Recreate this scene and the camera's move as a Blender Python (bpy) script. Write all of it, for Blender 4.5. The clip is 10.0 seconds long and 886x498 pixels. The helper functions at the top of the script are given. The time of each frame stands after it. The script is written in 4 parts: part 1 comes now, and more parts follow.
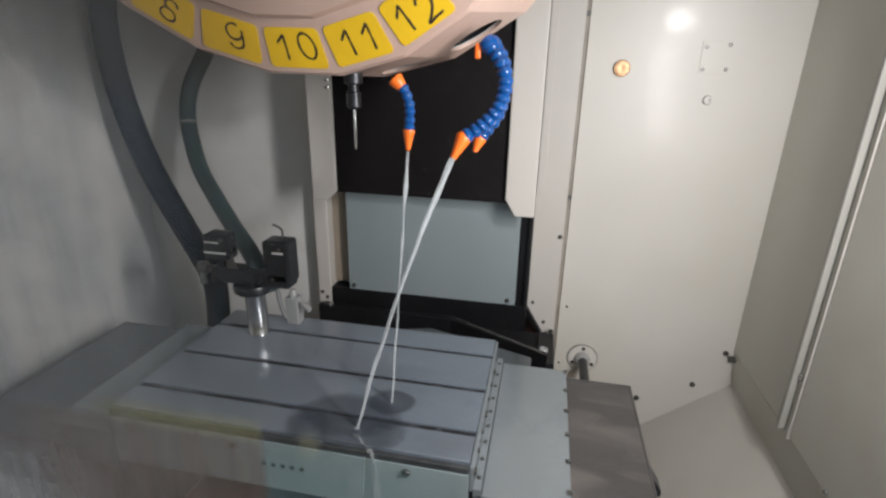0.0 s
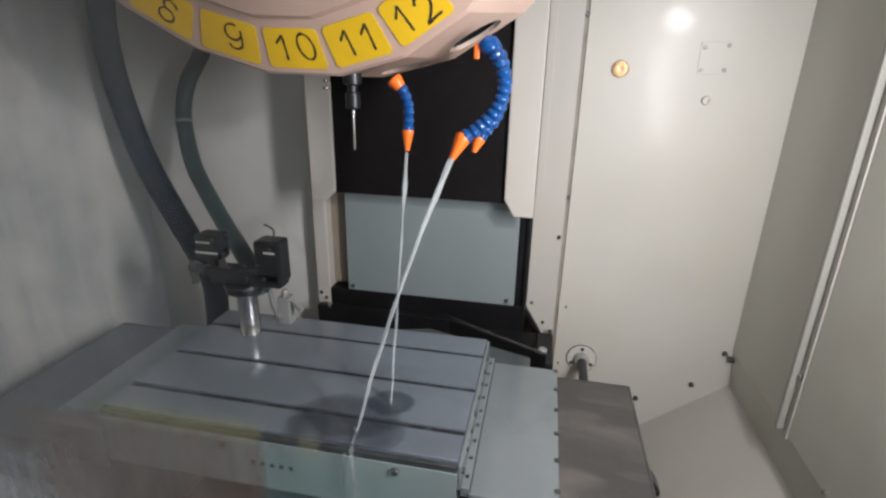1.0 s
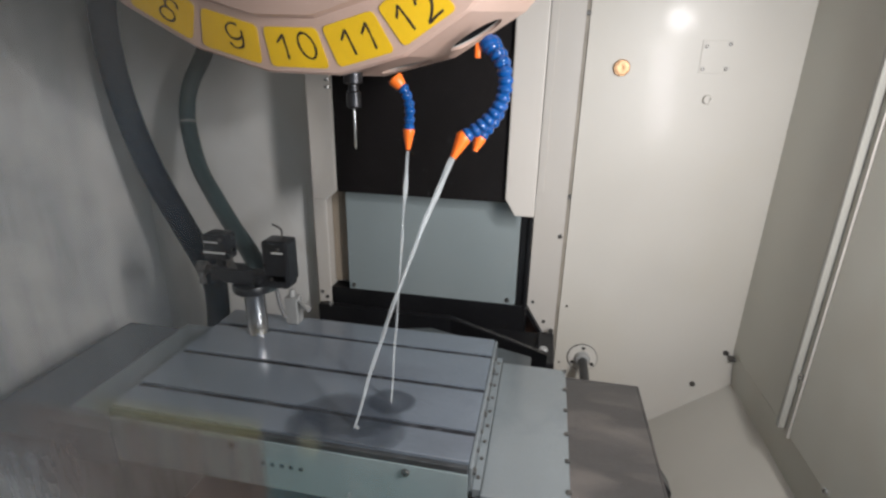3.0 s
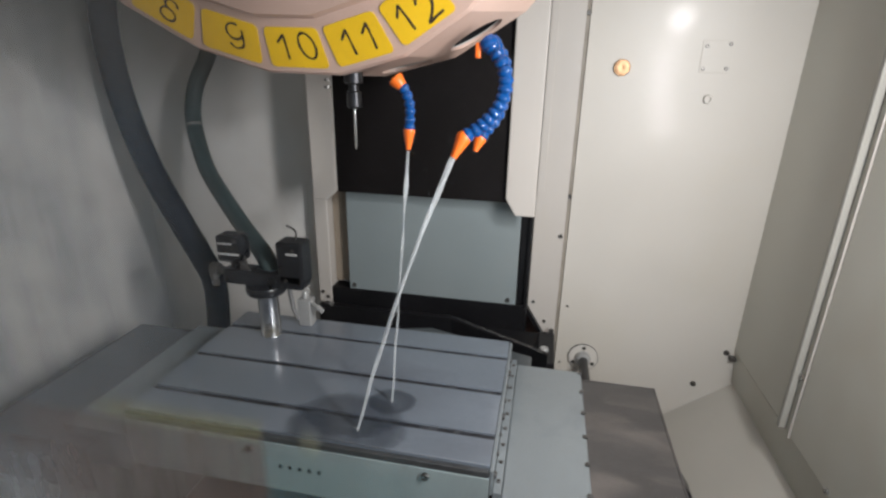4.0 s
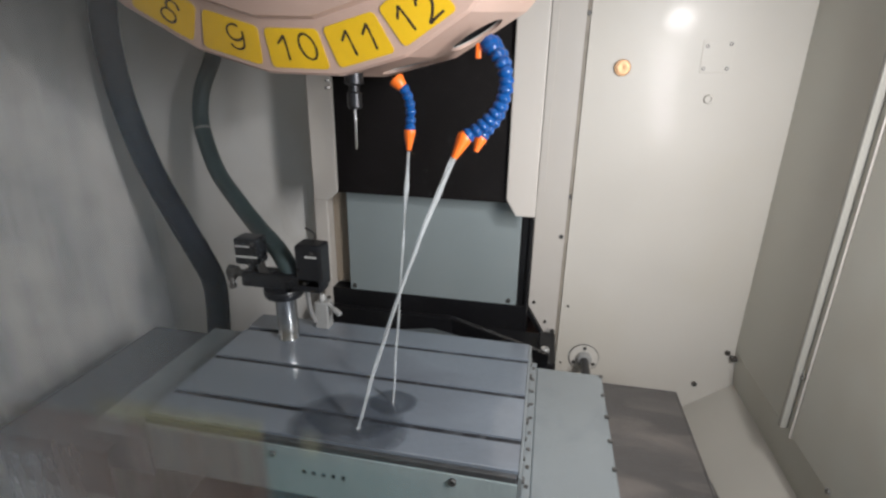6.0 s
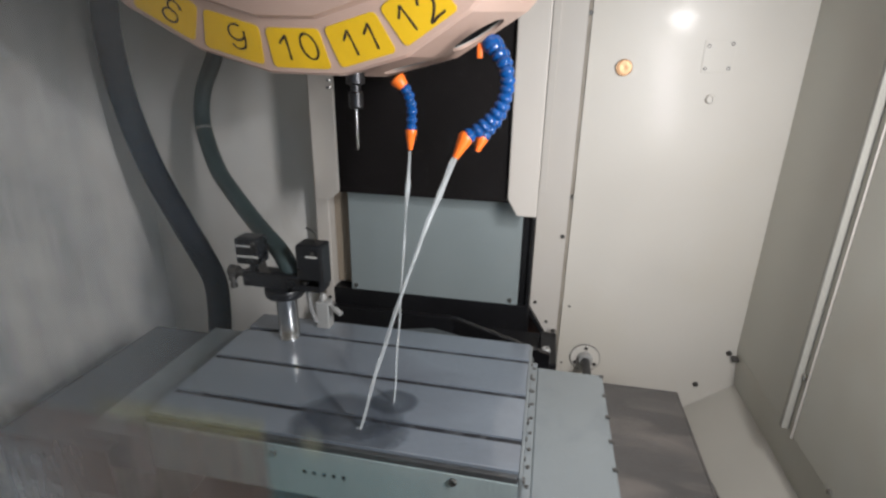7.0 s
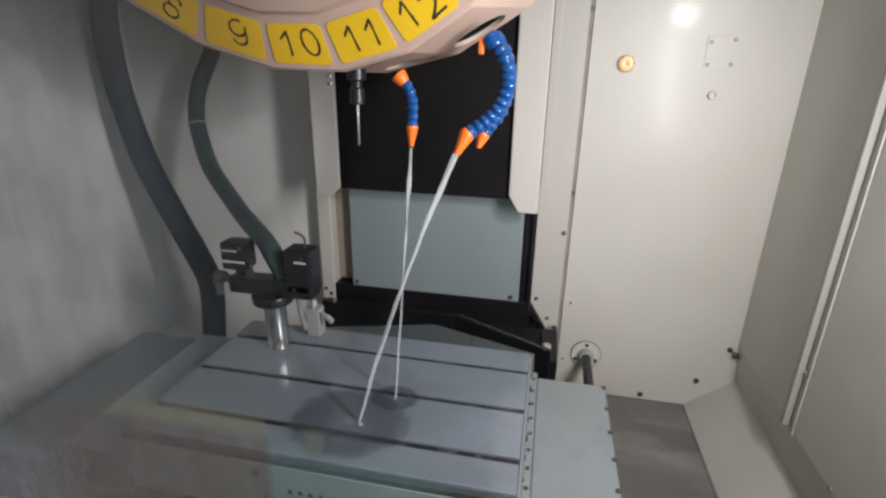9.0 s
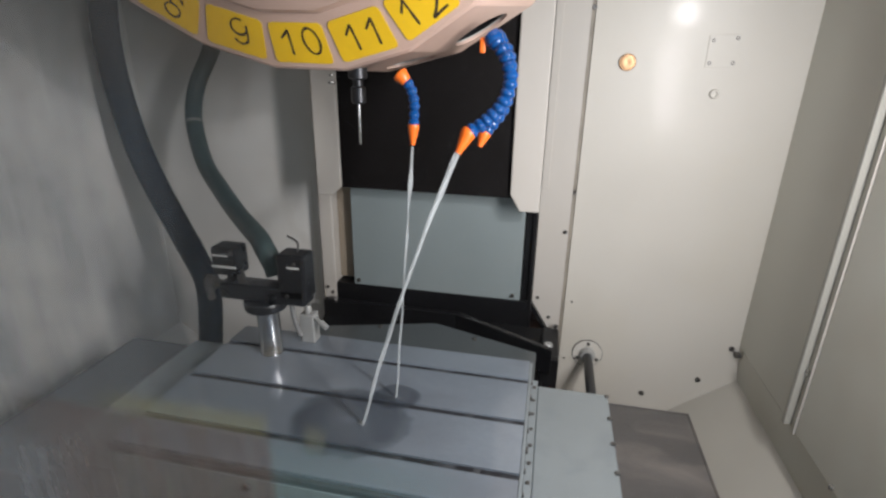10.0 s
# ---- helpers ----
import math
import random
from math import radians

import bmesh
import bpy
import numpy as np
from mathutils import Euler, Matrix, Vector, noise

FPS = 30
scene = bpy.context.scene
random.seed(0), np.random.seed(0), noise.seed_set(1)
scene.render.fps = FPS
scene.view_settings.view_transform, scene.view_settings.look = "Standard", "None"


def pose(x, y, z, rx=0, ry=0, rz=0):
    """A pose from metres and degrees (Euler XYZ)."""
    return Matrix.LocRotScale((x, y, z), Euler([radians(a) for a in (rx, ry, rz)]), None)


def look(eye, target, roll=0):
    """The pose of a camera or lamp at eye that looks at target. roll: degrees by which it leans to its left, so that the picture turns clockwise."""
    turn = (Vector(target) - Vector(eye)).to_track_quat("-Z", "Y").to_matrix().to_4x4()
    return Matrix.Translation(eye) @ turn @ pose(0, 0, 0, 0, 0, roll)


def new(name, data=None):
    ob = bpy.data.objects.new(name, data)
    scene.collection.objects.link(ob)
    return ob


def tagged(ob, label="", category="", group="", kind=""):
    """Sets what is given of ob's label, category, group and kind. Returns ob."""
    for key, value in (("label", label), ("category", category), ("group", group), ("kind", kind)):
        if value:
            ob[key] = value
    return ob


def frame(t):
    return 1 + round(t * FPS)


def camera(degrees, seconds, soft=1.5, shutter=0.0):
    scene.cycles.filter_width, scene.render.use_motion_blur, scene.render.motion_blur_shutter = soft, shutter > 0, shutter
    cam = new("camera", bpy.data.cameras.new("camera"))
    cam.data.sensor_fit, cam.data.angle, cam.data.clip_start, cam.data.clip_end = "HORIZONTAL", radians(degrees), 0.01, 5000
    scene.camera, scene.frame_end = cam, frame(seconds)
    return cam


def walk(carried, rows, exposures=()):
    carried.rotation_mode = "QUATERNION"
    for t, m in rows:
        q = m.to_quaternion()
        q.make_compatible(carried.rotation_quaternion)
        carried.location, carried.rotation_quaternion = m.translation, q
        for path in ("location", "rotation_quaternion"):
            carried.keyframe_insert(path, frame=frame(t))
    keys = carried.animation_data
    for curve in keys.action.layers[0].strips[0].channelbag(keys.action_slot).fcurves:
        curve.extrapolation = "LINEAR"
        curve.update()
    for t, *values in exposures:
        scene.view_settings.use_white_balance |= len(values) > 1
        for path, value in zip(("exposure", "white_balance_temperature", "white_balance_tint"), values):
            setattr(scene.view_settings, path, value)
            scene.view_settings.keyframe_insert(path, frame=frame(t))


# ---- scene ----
# ---- camera ----
EYE = (0.0, 0.0, 1.436)
cam = camera(82.3, 10.0, soft=2.5)
CAM_TURN = [(0.0, 70.205, -1.032, 11.533), (0.5, 70.235, -1.045, 11.472), (1.0, 70.262, -1.04, 11.42), (1.5, 70.244, -1.055, 11.45),
            (2.0, 70.218, -1.055, 11.48), (2.5, 70.182, -1.03, 11.51), (4.0, 70.158, -0.96, 11.555), (4.5, 70.152, -0.92, 11.59),
            (5.0, 70.178, -0.90, 11.55), (5.5, 70.205, -0.87, 11.57), (7.0, 70.19, -0.85, 11.74), (7.5, 70.128, -0.855, 11.87),
            (8.0, 70.03, -0.865, 11.91), (8.5, 69.925, -0.87, 11.89), (9.0, 69.79, -0.865, 11.885), (9.5, 69.685, -0.845, 11.96),
            (10.0, 69.66, -0.825, 12.027)]
walk(cam, [(t, pose(*EYE, rx, ry, rz)) for t, rx, ry, rz in CAM_TURN])

# ---- light: the machine's work lamp, an added lower lamp, and the dim workshop outside the window ----
world = bpy.data.worlds.new("workshop")
scene.world = world
world.use_nodes = True
world.node_tree.nodes["Background"].inputs[0].default_value = (0.68, 0.85, 1.03, 1)
world.node_tree.nodes["Background"].inputs[1].default_value = 1.0
scene.view_settings.exposure = 0.0
# two lamps beside the window, one above the other: place, width, height, watts, beam
# upper: the work light; lower: unseen, added to brighten below the drum
for LAMP, wide, tall, watts, beam in (((0.46, 0.36, 1.62), 0.055, 0.055, 4.9, 180), ((0.44, 0.33, 1.355), 0.11, 0.40, 4.3, 130)):
    lamp_data = bpy.data.lights.new("work_and_fill_lamp", "AREA")
    lamp_data.shape, lamp_data.size, lamp_data.size_y, lamp_data.energy, lamp_data.spread = "RECTANGLE", wide, tall, watts, radians(beam)
    lamp_data.color = (1.0, 0.982, 0.985)
    new("work_and_fill_lamp", lamp_data).matrix_world = look(LAMP, (-0.22, 1.13, 1.10))

ZT = 0.85          # table top
YW = 1.30          # rear wall


# ---- materials ----
def mat(name, color, rough=0.5, metal=0.0, vary=0.12, scale=6.0, grain=90.0, bump=0.08, coat=0.0, coat_rough=0.1, spec=0.5, stain=None, stain_amount=0.0, stain_scale=3.0, rough_vary=0.1, stretch=(1, 1, 1), each=0.0):
    m = bpy.data.materials.new(name)
    m.use_nodes = True
    n, l = m.node_tree.nodes, m.node_tree.links
    b = n["Principled BSDF"]
    b.inputs["Metallic"].default_value = metal
    b.inputs["Coat Weight"].default_value = coat
    b.inputs["Coat Roughness"].default_value = coat_rough
    b.inputs["Specular IOR Level"].default_value = spec
    co = n.new("ShaderNodeTexCoord")
    mp = n.new("ShaderNodeMapping")
    mp.inputs["Scale"].default_value = stretch
    l.new(co.outputs["Object"], mp.inputs[0])
    big = n.new("ShaderNodeTexNoise")
    big.inputs["Scale"].default_value, big.inputs["Detail"].default_value = scale, 6
    fine = n.new("ShaderNodeTexNoise")
    fine.inputs["Scale"].default_value, fine.inputs["Detail"].default_value = grain, 4
    l.new(mp.outputs[0], big.inputs[0])
    l.new(mp.outputs[0], fine.inputs[0])
    add = n.new("ShaderNodeMath")
    add.operation = "MULTIPLY_ADD"
    l.new(big.outputs[0], add.inputs[0])
    add.inputs[1].default_value = 0.7
    half = n.new("ShaderNodeMath")
    half.operation = "MULTIPLY"
    l.new(fine.outputs[0], half.inputs[0])
    half.inputs[1].default_value = 0.3
    l.new(half.outputs[0], add.inputs[2])
    ramp = n.new("ShaderNodeValToRGB")
    ramp.color_ramp.elements[0].position, ramp.color_ramp.elements[1].position = 0.32, 0.68
    ramp.color_ramp.elements[0].color = (*[c * (1 - vary) for c in color], 1)
    ramp.color_ramp.elements[1].color = (*[min(1, c * (1 + vary * 0.6)) for c in color], 1)
    l.new(add.outputs[0], ramp.inputs[0])
    out = ramp.outputs[0]
    if stain:
        sn = n.new("ShaderNodeTexNoise")
        sn.inputs["Scale"].default_value, sn.inputs["Detail"].default_value, sn.inputs["Distortion"].default_value = stain_scale, 5, 0.8
        l.new(mp.outputs[0], sn.inputs[0])
        sr = n.new("ShaderNodeMapRange")
        sr.inputs[1].default_value, sr.inputs[2].default_value, sr.inputs[4].default_value = 0.5, 0.75, stain_amount
        l.new(sn.outputs[0], sr.inputs[0])
        mx = n.new("ShaderNodeMix")
        mx.data_type = "RGBA"
        l.new(sr.outputs[0], mx.inputs[0])
        l.new(out, mx.inputs[6])
        mx.inputs[7].default_value = (*stain, 1)
        out = mx.outputs[2]
    l.new(out, b.inputs["Base Color"])
    rr = n.new("ShaderNodeMapRange")
    rr.inputs[3].default_value, rr.inputs[4].default_value = max(0.02, rough - rough_vary), min(1, rough + rough_vary)
    l.new(big.outputs[0], rr.inputs[0])
    l.new(rr.outputs[0], b.inputs["Roughness"])
    if bump:
        bp = n.new("ShaderNodeBump")
        bp.inputs["Strength"].default_value, bp.inputs["Distance"].default_value = bump, 0.002
        l.new(fine.outputs[0], bp.inputs["Height"])
        l.new(bp.outputs[0], b.inputs["Normal"])
        l.new(bp.outputs[0], b.inputs["Coat Normal"])
    return m


CREAM = mat("cream_paint", (0.565, 0.537, 0.49), 0.36, vary=0.06, scale=3, grain=330, bump=0.06, coat=0.06, coat_rough=0.07, spec=0.28, stain=(0.52, 0.47, 0.37), stain_amount=0.25, stain_scale=2.2)
WHITE = mat("white_paint", (0.495, 0.463, 0.425), 0.4, vary=0.05, scale=4, grain=380, bump=0.08, stain=(0.55, 0.50, 0.42), stain_amount=0.2)
# SIDE and LEFTP are CREAM's paint with the colour raised for weaker light
SIDE = mat("side_paint_lifted", (0.615, 0.605, 0.535), 0.42, vary=0.07, scale=3, grain=420, bump=0.09, stain=(0.45, 0.40, 0.31), stain_amount=0.3)
LEFTP = mat("wet_cream_paint_lifted", (0.67, 0.66, 0.635), 0.5, vary=0.10, scale=4, grain=260, bump=0.1, stain=(0.40, 0.36, 0.31), stain_amount=0.28, stain_scale=5)
GREYP = mat("grey_paint", (0.215, 0.250, 0.256), 0.42, vary=0.06, scale=4, grain=380, bump=0.06, stain=(0.30, 0.31, 0.30), stain_amount=0.25)
BLACK = mat("black_oily_steel", (0.008, 0.008, 0.009), 0.36, vary=0.3, scale=9, grain=70, bump=0.25, spec=0.25)
BLACKBOX = mat("black_rubber_cover", (0.0075, 0.0062, 0.0062), 0.6, vary=0.3, scale=9, grain=120, bump=0.12, spec=0.12)
TABLE = mat("wet_ground_steel", (0.255, 0.295, 0.345), 0.38, metal=0.35, vary=0.14, scale=7, grain=160, bump=0.05, coat=1.0, coat_rough=0.08, stain=(0.185, 0.20, 0.235), stain_amount=0.75, stain_scale=6, stretch=(0.5, 1, 1))
# near-black, to put the shade of slots and holes into the colour
SLOT = mat("slot_shade_steel", (0.022, 0.022, 0.026), 0.45, metal=0.2, vary=0.35, scale=25, grain=200, bump=0.2, stain=(0.12, 0.13, 0.145), stain_amount=0.8, stain_scale=26)
FRONT = mat("wet_green_grey_casting", (0.31, 0.37, 0.375), 0.42, vary=0.16, scale=9, grain=140, bump=0.12, coat=0.6, coat_rough=0.2, stain=(0.20, 0.20, 0.18), stain_amount=0.4, stretch=(1.5, 1, 0.4))
LEDGE = mat("wet_pale_steel", (0.235, 0.265, 0.28), 0.38, metal=0.25, vary=0.10, scale=5, grain=140, bump=0.05, coat=0.8, coat_rough=0.12, stain=(0.17, 0.195, 0.215), stain_amount=0.7, stain_scale=9)
COVER = mat("stained_steel_cover", (0.075, 0.07, 0.068), 0.55, metal=0.15, vary=0.22, scale=9, grain=120, bump=0.06, coat=0.15, coat_rough=0.35, stain=(0.185, 0.16, 0.145), stain_amount=0.6, stain_scale=9, stretch=(0.7, 1.8, 1))
STEEL = mat("bright_steel", (0.62, 0.62, 0.62), 0.22, metal=1.0, vary=0.10, scale=20, grain=300, bump=0.04, stretch=(1, 1, 6))
DULL = mat("dull_screw_steel", (0.14, 0.135, 0.13), 0.4, metal=0.8, vary=0.3, scale=60, grain=300)
TOOLSTEEL = mat("dark_oiled_tool_steel", (0.05, 0.05, 0.054), 0.35, metal=0.8, vary=0.25, scale=40, grain=300, bump=0.04)
BRASS = mat("brass", (0.26, 0.16, 0.09), 0.38, metal=1.0, vary=0.12, scale=40, grain=300)
BLUE = mat("blue_plastic", (0.003, 0.060, 0.235), 0.12, vary=0.2, scale=40, grain=300, bump=0.05, spec=0.5)
ORANGE = mat("orange_plastic", (0.90, 0.17, 0.015), 0.35, vary=0.12, scale=50, grain=300, bump=0.05)
DRUM = mat("beige_pink_plastic", (0.60, 0.42, 0.345), 0.36, vary=0.08, scale=8, grain=240, bump=0.05, stain=(0.68, 0.53, 0.46), stain_amount=0.4, stain_scale=5)
YELLOW = mat("yellow_label", (0.92, 0.57, 0.02), 0.45, vary=0.07, scale=12, grain=200, bump=0.05, stain=(0.72, 0.40, 0.02), stain_amount=0.3, stain_scale=14)
MARKER = mat("black_marker_ink", (0.045, 0.03, 0.02), 0.5, vary=0.3, scale=80, grain=300)
HOSE = mat("dark_blue_green_rubber", (0.008, 0.014, 0.024), 0.5, vary=0.3, scale=12, grain=120, bump=0.0, spec=0.12)
HOSE2 = mat("green_grey_rubber", (0.045, 0.068, 0.070), 0.42, vary=0.25, scale=12, grain=120, bump=0.03, spec=0.4)
PLASTIC = mat("black_plastic", (0.014, 0.015, 0.018), 0.3, vary=0.3, scale=20, grain=200, bump=0.06)
PALE = mat("pale_print", (0.5, 0.5, 0.48), 0.5, vary=0.1)
DARKGREY = mat("dark_grey_paint", (0.065, 0.075, 0.08), 0.4, vary=0.12, scale=6, grain=200, bump=0.06, coat=0.5, coat_rough=0.15)
CHUTE = mat("chute_paint", (0.50, 0.48, 0.43), 0.45, vary=0.08, scale=5, grain=300, bump=0.08, stain=(0.40, 0.37, 0.31), stain_amount=0.35, stain_scale=5)
EDGE = mat("wet_edge_shade", (0.075, 0.08, 0.085), 0.4, metal=0.3, vary=0.35, scale=30, grain=150, coat=0.5)
ALU = mat("matte_aluminium", (0.42, 0.42, 0.41), 0.5, metal=0.35, vary=0.12, scale=30, grain=200)
RECESS_SHADE = mat("recess_shade_brown", (0.26, 0.215, 0.165), 0.5, vary=0.15, scale=5, grain=200, bump=0.08, stain=(0.27, 0.22, 0.17), stain_amount=0.5)
TUBING = mat("grey_plastic_tube", (0.22, 0.22, 0.22), 0.4)
LEFTCOVER = mat("wet_dull_steel", (0.085, 0.09, 0.10), 0.4, metal=0.3, vary=0.15, scale=6, grain=120, bump=0.06, coat=0.5, coat_rough=0.2)
JOINT = mat("joint_shade_brown", (0.27, 0.24, 0.20), 0.6, vary=0.25, scale=14, grain=160, bump=0.1, stain=(0.10, 0.085, 0.07), stain_amount=0.6, stain_scale=9)
RAILP = mat("worn_rail_paint", (0.37, 0.36, 0.325), 0.45, vary=0.08, scale=6, grain=300, bump=0.08, stain=(0.28, 0.26, 0.22), stain_amount=0.3)
RUST = mat("oily_brown_casting", (0.10, 0.05, 0.035), 0.45, vary=0.4, scale=10, grain=120, bump=0.2)


# ---- builders ----
def part(name, bm, material, parent=None, label="", smooth=False):
    me = bpy.data.meshes.new(name)
    bmesh.ops.recalc_face_normals(bm, faces=bm.faces)
    bm.to_mesh(me)
    bm.free()
    me.materials.append(material)
    if smooth:
        me.polygons.foreach_set("use_smooth", [True] * len(me.polygons))
        me.set_sharp_from_angle(angle=radians(38))
    ob = new(name, me)
    ob.parent = parent
    if label:
        ob["label"] = label
    return ob


def empty(name, m=None):
    ob = new(name)
    ob.empty_display_size = 0.05
    if m is not None:
        ob.matrix_world = m
    return ob


def box(x0, x1, y0, y1, z0, z1, bevel=0.0, seg=2, bm=None):
    own = bmesh.new()
    bmesh.ops.create_cube(own, size=1)
    for v in own.verts:
        v.co = Vector((x0 + (v.co.x + 0.5) * (x1 - x0), y0 + (v.co.y + 0.5) * (y1 - y0), z0 + (v.co.z + 0.5) * (z1 - z0)))
    if bevel:
        bmesh.ops.bevel(own, geom=own.edges[:], offset=bevel, segments=seg, affect="EDGES", clamp_overlap=True, profile=0.5)
    return merge(bm, own)


def merge(bm, own):
    if bm is None:
        return own
    me = bpy.data.meshes.new("tmp")
    own.to_mesh(me)
    own.free()
    bm.from_mesh(me)
    bpy.data.meshes.remove(me)
    return bm


def lathe(profile, m=None, n=24, bm=None, caps=True):
    """A turned body about z from rows of (radius, z)."""
    own = bmesh.new()
    rings = [[own.verts.new((r * math.cos(2 * math.pi * i / n), r * math.sin(2 * math.pi * i / n), z)) for i in range(n)] for r, z in profile]
    for a, b in zip(rings, rings[1:]):
        for i in range(n):
            own.faces.new((a[i], a[(i + 1) % n], b[(i + 1) % n], b[i]))
    if caps:
        own.faces.new(rings[0][::-1])
        own.faces.new(rings[-1])
    if m is not None:
        own.transform(m)
    return merge(bm, own)


def spline(points, steps=10):
    """Catmull-Rom through the points."""
    p = [Vector(q) for q in points]
    p = [p[0] * 2 - p[1]] + p + [p[-1] * 2 - p[-2]]
    out = []
    for i in range(1, len(p) - 2):
        for k in range(steps):
            t = k / steps
            out.append(0.5 * (2 * p[i] + (p[i + 1] - p[i - 1]) * t + (2 * p[i - 1] - 5 * p[i] + 4 * p[i + 1] - p[i + 2]) * t * t + (3 * p[i] - p[i - 1] - 3 * p[i + 1] + p[i + 2]) * t ** 3))
    return out + [p[-2]]


def tube(path, radius, n=16, bm=None, wobble=0.0):
    """A tube along a path; radius: a number or a function of 0..1."""
    own = bmesh.new()
    rad = radius if callable(radius) else (lambda s: radius)
    rings, side = [], None
    for i, p in enumerate(path):
        d = (path[min(i + 1, len(path) - 1)] - path[max(i - 1, 0)]).normalized()
        side = (side - d * side.dot(d)).normalized() if side else d.orthogonal().normalized()
        up = d.cross(side)
        s = i / (len(path) - 1)
        ring = []
        for k in range(n):
            a = 2 * math.pi * k / n
            r = rad(s) * (1 + wobble * math.sin(2 * a + 9 * s) + 0.5 * wobble * math.sin(3 * a - 23 * s))
            ring.append(own.verts.new(p + side * (r * math.cos(a)) + up * (r * math.sin(a))))
        rings.append(ring)
    for a, b in zip(rings, rings[1:]):
        for k in range(n):
            own.faces.new((a[k], a[(k + 1) % n], b[(k + 1) % n], b[k]))
    own.faces.new(rings[0][::-1])
    own.faces.new(rings[-1])
    return merge(bm, own)


def prism(points, axis, lo, hi, bevel=0.0):
    """A flat outline pushed along x, y or z; points are in the other two axes, in order."""
    own = bmesh.new()
    put = {"x": lambda a, b, c: (c, a, b), "y": lambda a, b, c: (a, c, b), "z": lambda a, b, c: (a, b, c)}[axis]
    lows = [own.verts.new(put(a, b, lo)) for a, b in points]
    highs = [own.verts.new(put(a, b, hi)) for a, b in points]
    own.faces.new(lows[::-1])
    own.faces.new(highs)
    for i in range(len(points)):
        j = (i + 1) % len(points)
        own.faces.new((lows[i], lows[j], highs[j], highs[i]))
    bmesh.ops.recalc_face_normals(own, faces=own.faces)
    if bevel:
        bmesh.ops.bevel(own, geom=own.edges[:], offset=bevel, segments=2, affect="EDGES", clamp_overlap=True, profile=0.5)
    return own


def along(p, d, spin=0):
    """A pose at p whose z axis points along d."""
    return Matrix.Translation(p) @ Vector(d).to_track_quat("Z", "Y").to_matrix().to_4x4() @ Matrix.Rotation(spin, 4, "Z")


_screws = {}


def screw(parent, p, d, r=0.0048, material=None, label="", name="screw"):
    """A socket-head screw that stands proud along d."""
    material = material or DULL
    key = (round(r, 5), material.name)
    if key not in _screws:
        bm = lathe([(r, 0), (r, r * 0.55), (r * 0.85, r * 0.75), (r * 0.5, r * 0.75), (r * 0.45, r * 0.3)], n=12)
        me = bpy.data.meshes.new("screw")
        bm.to_mesh(me)
        bm.free()
        me.materials.append(material)
        _screws[key] = me
    ob = new(name, _screws[key])
    ob.parent = parent
    ob.matrix_basis = along(p, d)
    if label:
        ob["label"] = label
    return ob


def structure(name, bm, material, label, smooth=False):
    return tagged(part(name, bm, material, None, smooth=smooth), label, name.split("_")[0], kind="structure")


# ---- the enclosure ----
XR, XL = 0.531, -1.17
wall_right_rear = structure("wall_rear", box(0.0745, 0.60, YW, YW + 0.03, 0.30, 2.30), CREAM, "cream painted sheet-metal rear wall with screws")
for x, z in [(0.513, 0.734), (0.448, 0.628), (0.311, 0.562)]:
    screw(wall_right_rear, (x, YW, z), (0, -1, 0), 0.0072)
for x, z in [(0.093, 0.823), (0.088, 0.645)]:
    screw(wall_right_rear, (x, YW, z), (0, -1, 0), 0.0032)
for x, z in [(0.329, 1.440), (0.377, 1.441), (0.378, 1.492), (0.330, 1.487)]:
    screw(wall_right_rear, (x, YW, z), (0, -1, 0), 0.0042)
screw(wall_right_rear, (0.3515, YW, 1.375), (0, -1, 0), 0.0105, CREAM, "cream painted bolt head", "bolt")
part("mount_plate", box(0.321, 0.386, YW - 0.0015, YW + 0.001, 1.431, 1.500, 0.001), CREAM, wall_right_rear, "painted square mounting patch")
wall_mid = structure("wall_strip", prism([(-0.014, 2.3), (-0.014, 0.82), (0.034, 0.742), (0.064, 0.738), (0.064, 2.3)], "y", YW - 0.012, YW + 0.03), WHITE, "white painted narrow sheet-metal panel with chamfered foot")
for x, z in [(0.0, 0.831), (0.034, 0.775), (-0.001, 1.239)]:
    screw(wall_mid, (x, YW - 0.012, z), (0, -1, 0), 0.0045)
part("overlap_panel", box(-0.0135, 0.004, YW - 0.017, YW - 0.0125, 1.137, 2.29, 0.001), WHITE, wall_mid, "white overlapping panel edge")
# joint strip coloured brown-grey for the shade between the panels
gap_trim = structure("trim_joint", box(0.0645, 0.0740, YW + 0.004, YW + 0.02, 0.6, 2.3), JOINT, "joint between the rear panels, its shade in the brown colour")
for x, z in ((0.070, 1.555), (0.069, 1.129), (0.056, 1.025)):
    screw(gap_trim, (x, YW - 0.0125 if x < 0.064 else YW - 0.001, z), (0, -1, 0), 0.0055)
wall_left_rear = structure("wall_rear_left", box(XL - 0.03, -0.60, YW, YW + 0.03, 0.30, 2.30), LEFTP, "cream rear wall wet with coolant")
part("seam", box(-0.6530, -0.6512, YW - 0.001, YW + 0.001, 0.72, 1.12), SIDE, wall_left_rear, "dark vertical panel seam")
wall_jamb = structure("wall_jamb", box(-0.613, -0.572, YW - 0.05, YW + 0.10, 0.78, 2.3, 0.004), WHITE, "white painted column side post")
screw(wall_jamb, (-0.585, YW - 0.05, 0.80), (0, -1, 0), 0.005)
screw(wall_jamb, (-0.60, YW - 0.05, 0.815), (0, -1, 0), 0.005)
wall_left = structure("wall_left", box(XL - 0.03, XL, -0.2, YW, 0.25, 2.30), LEFTP, "grey-cream side wall streaked with coolant")
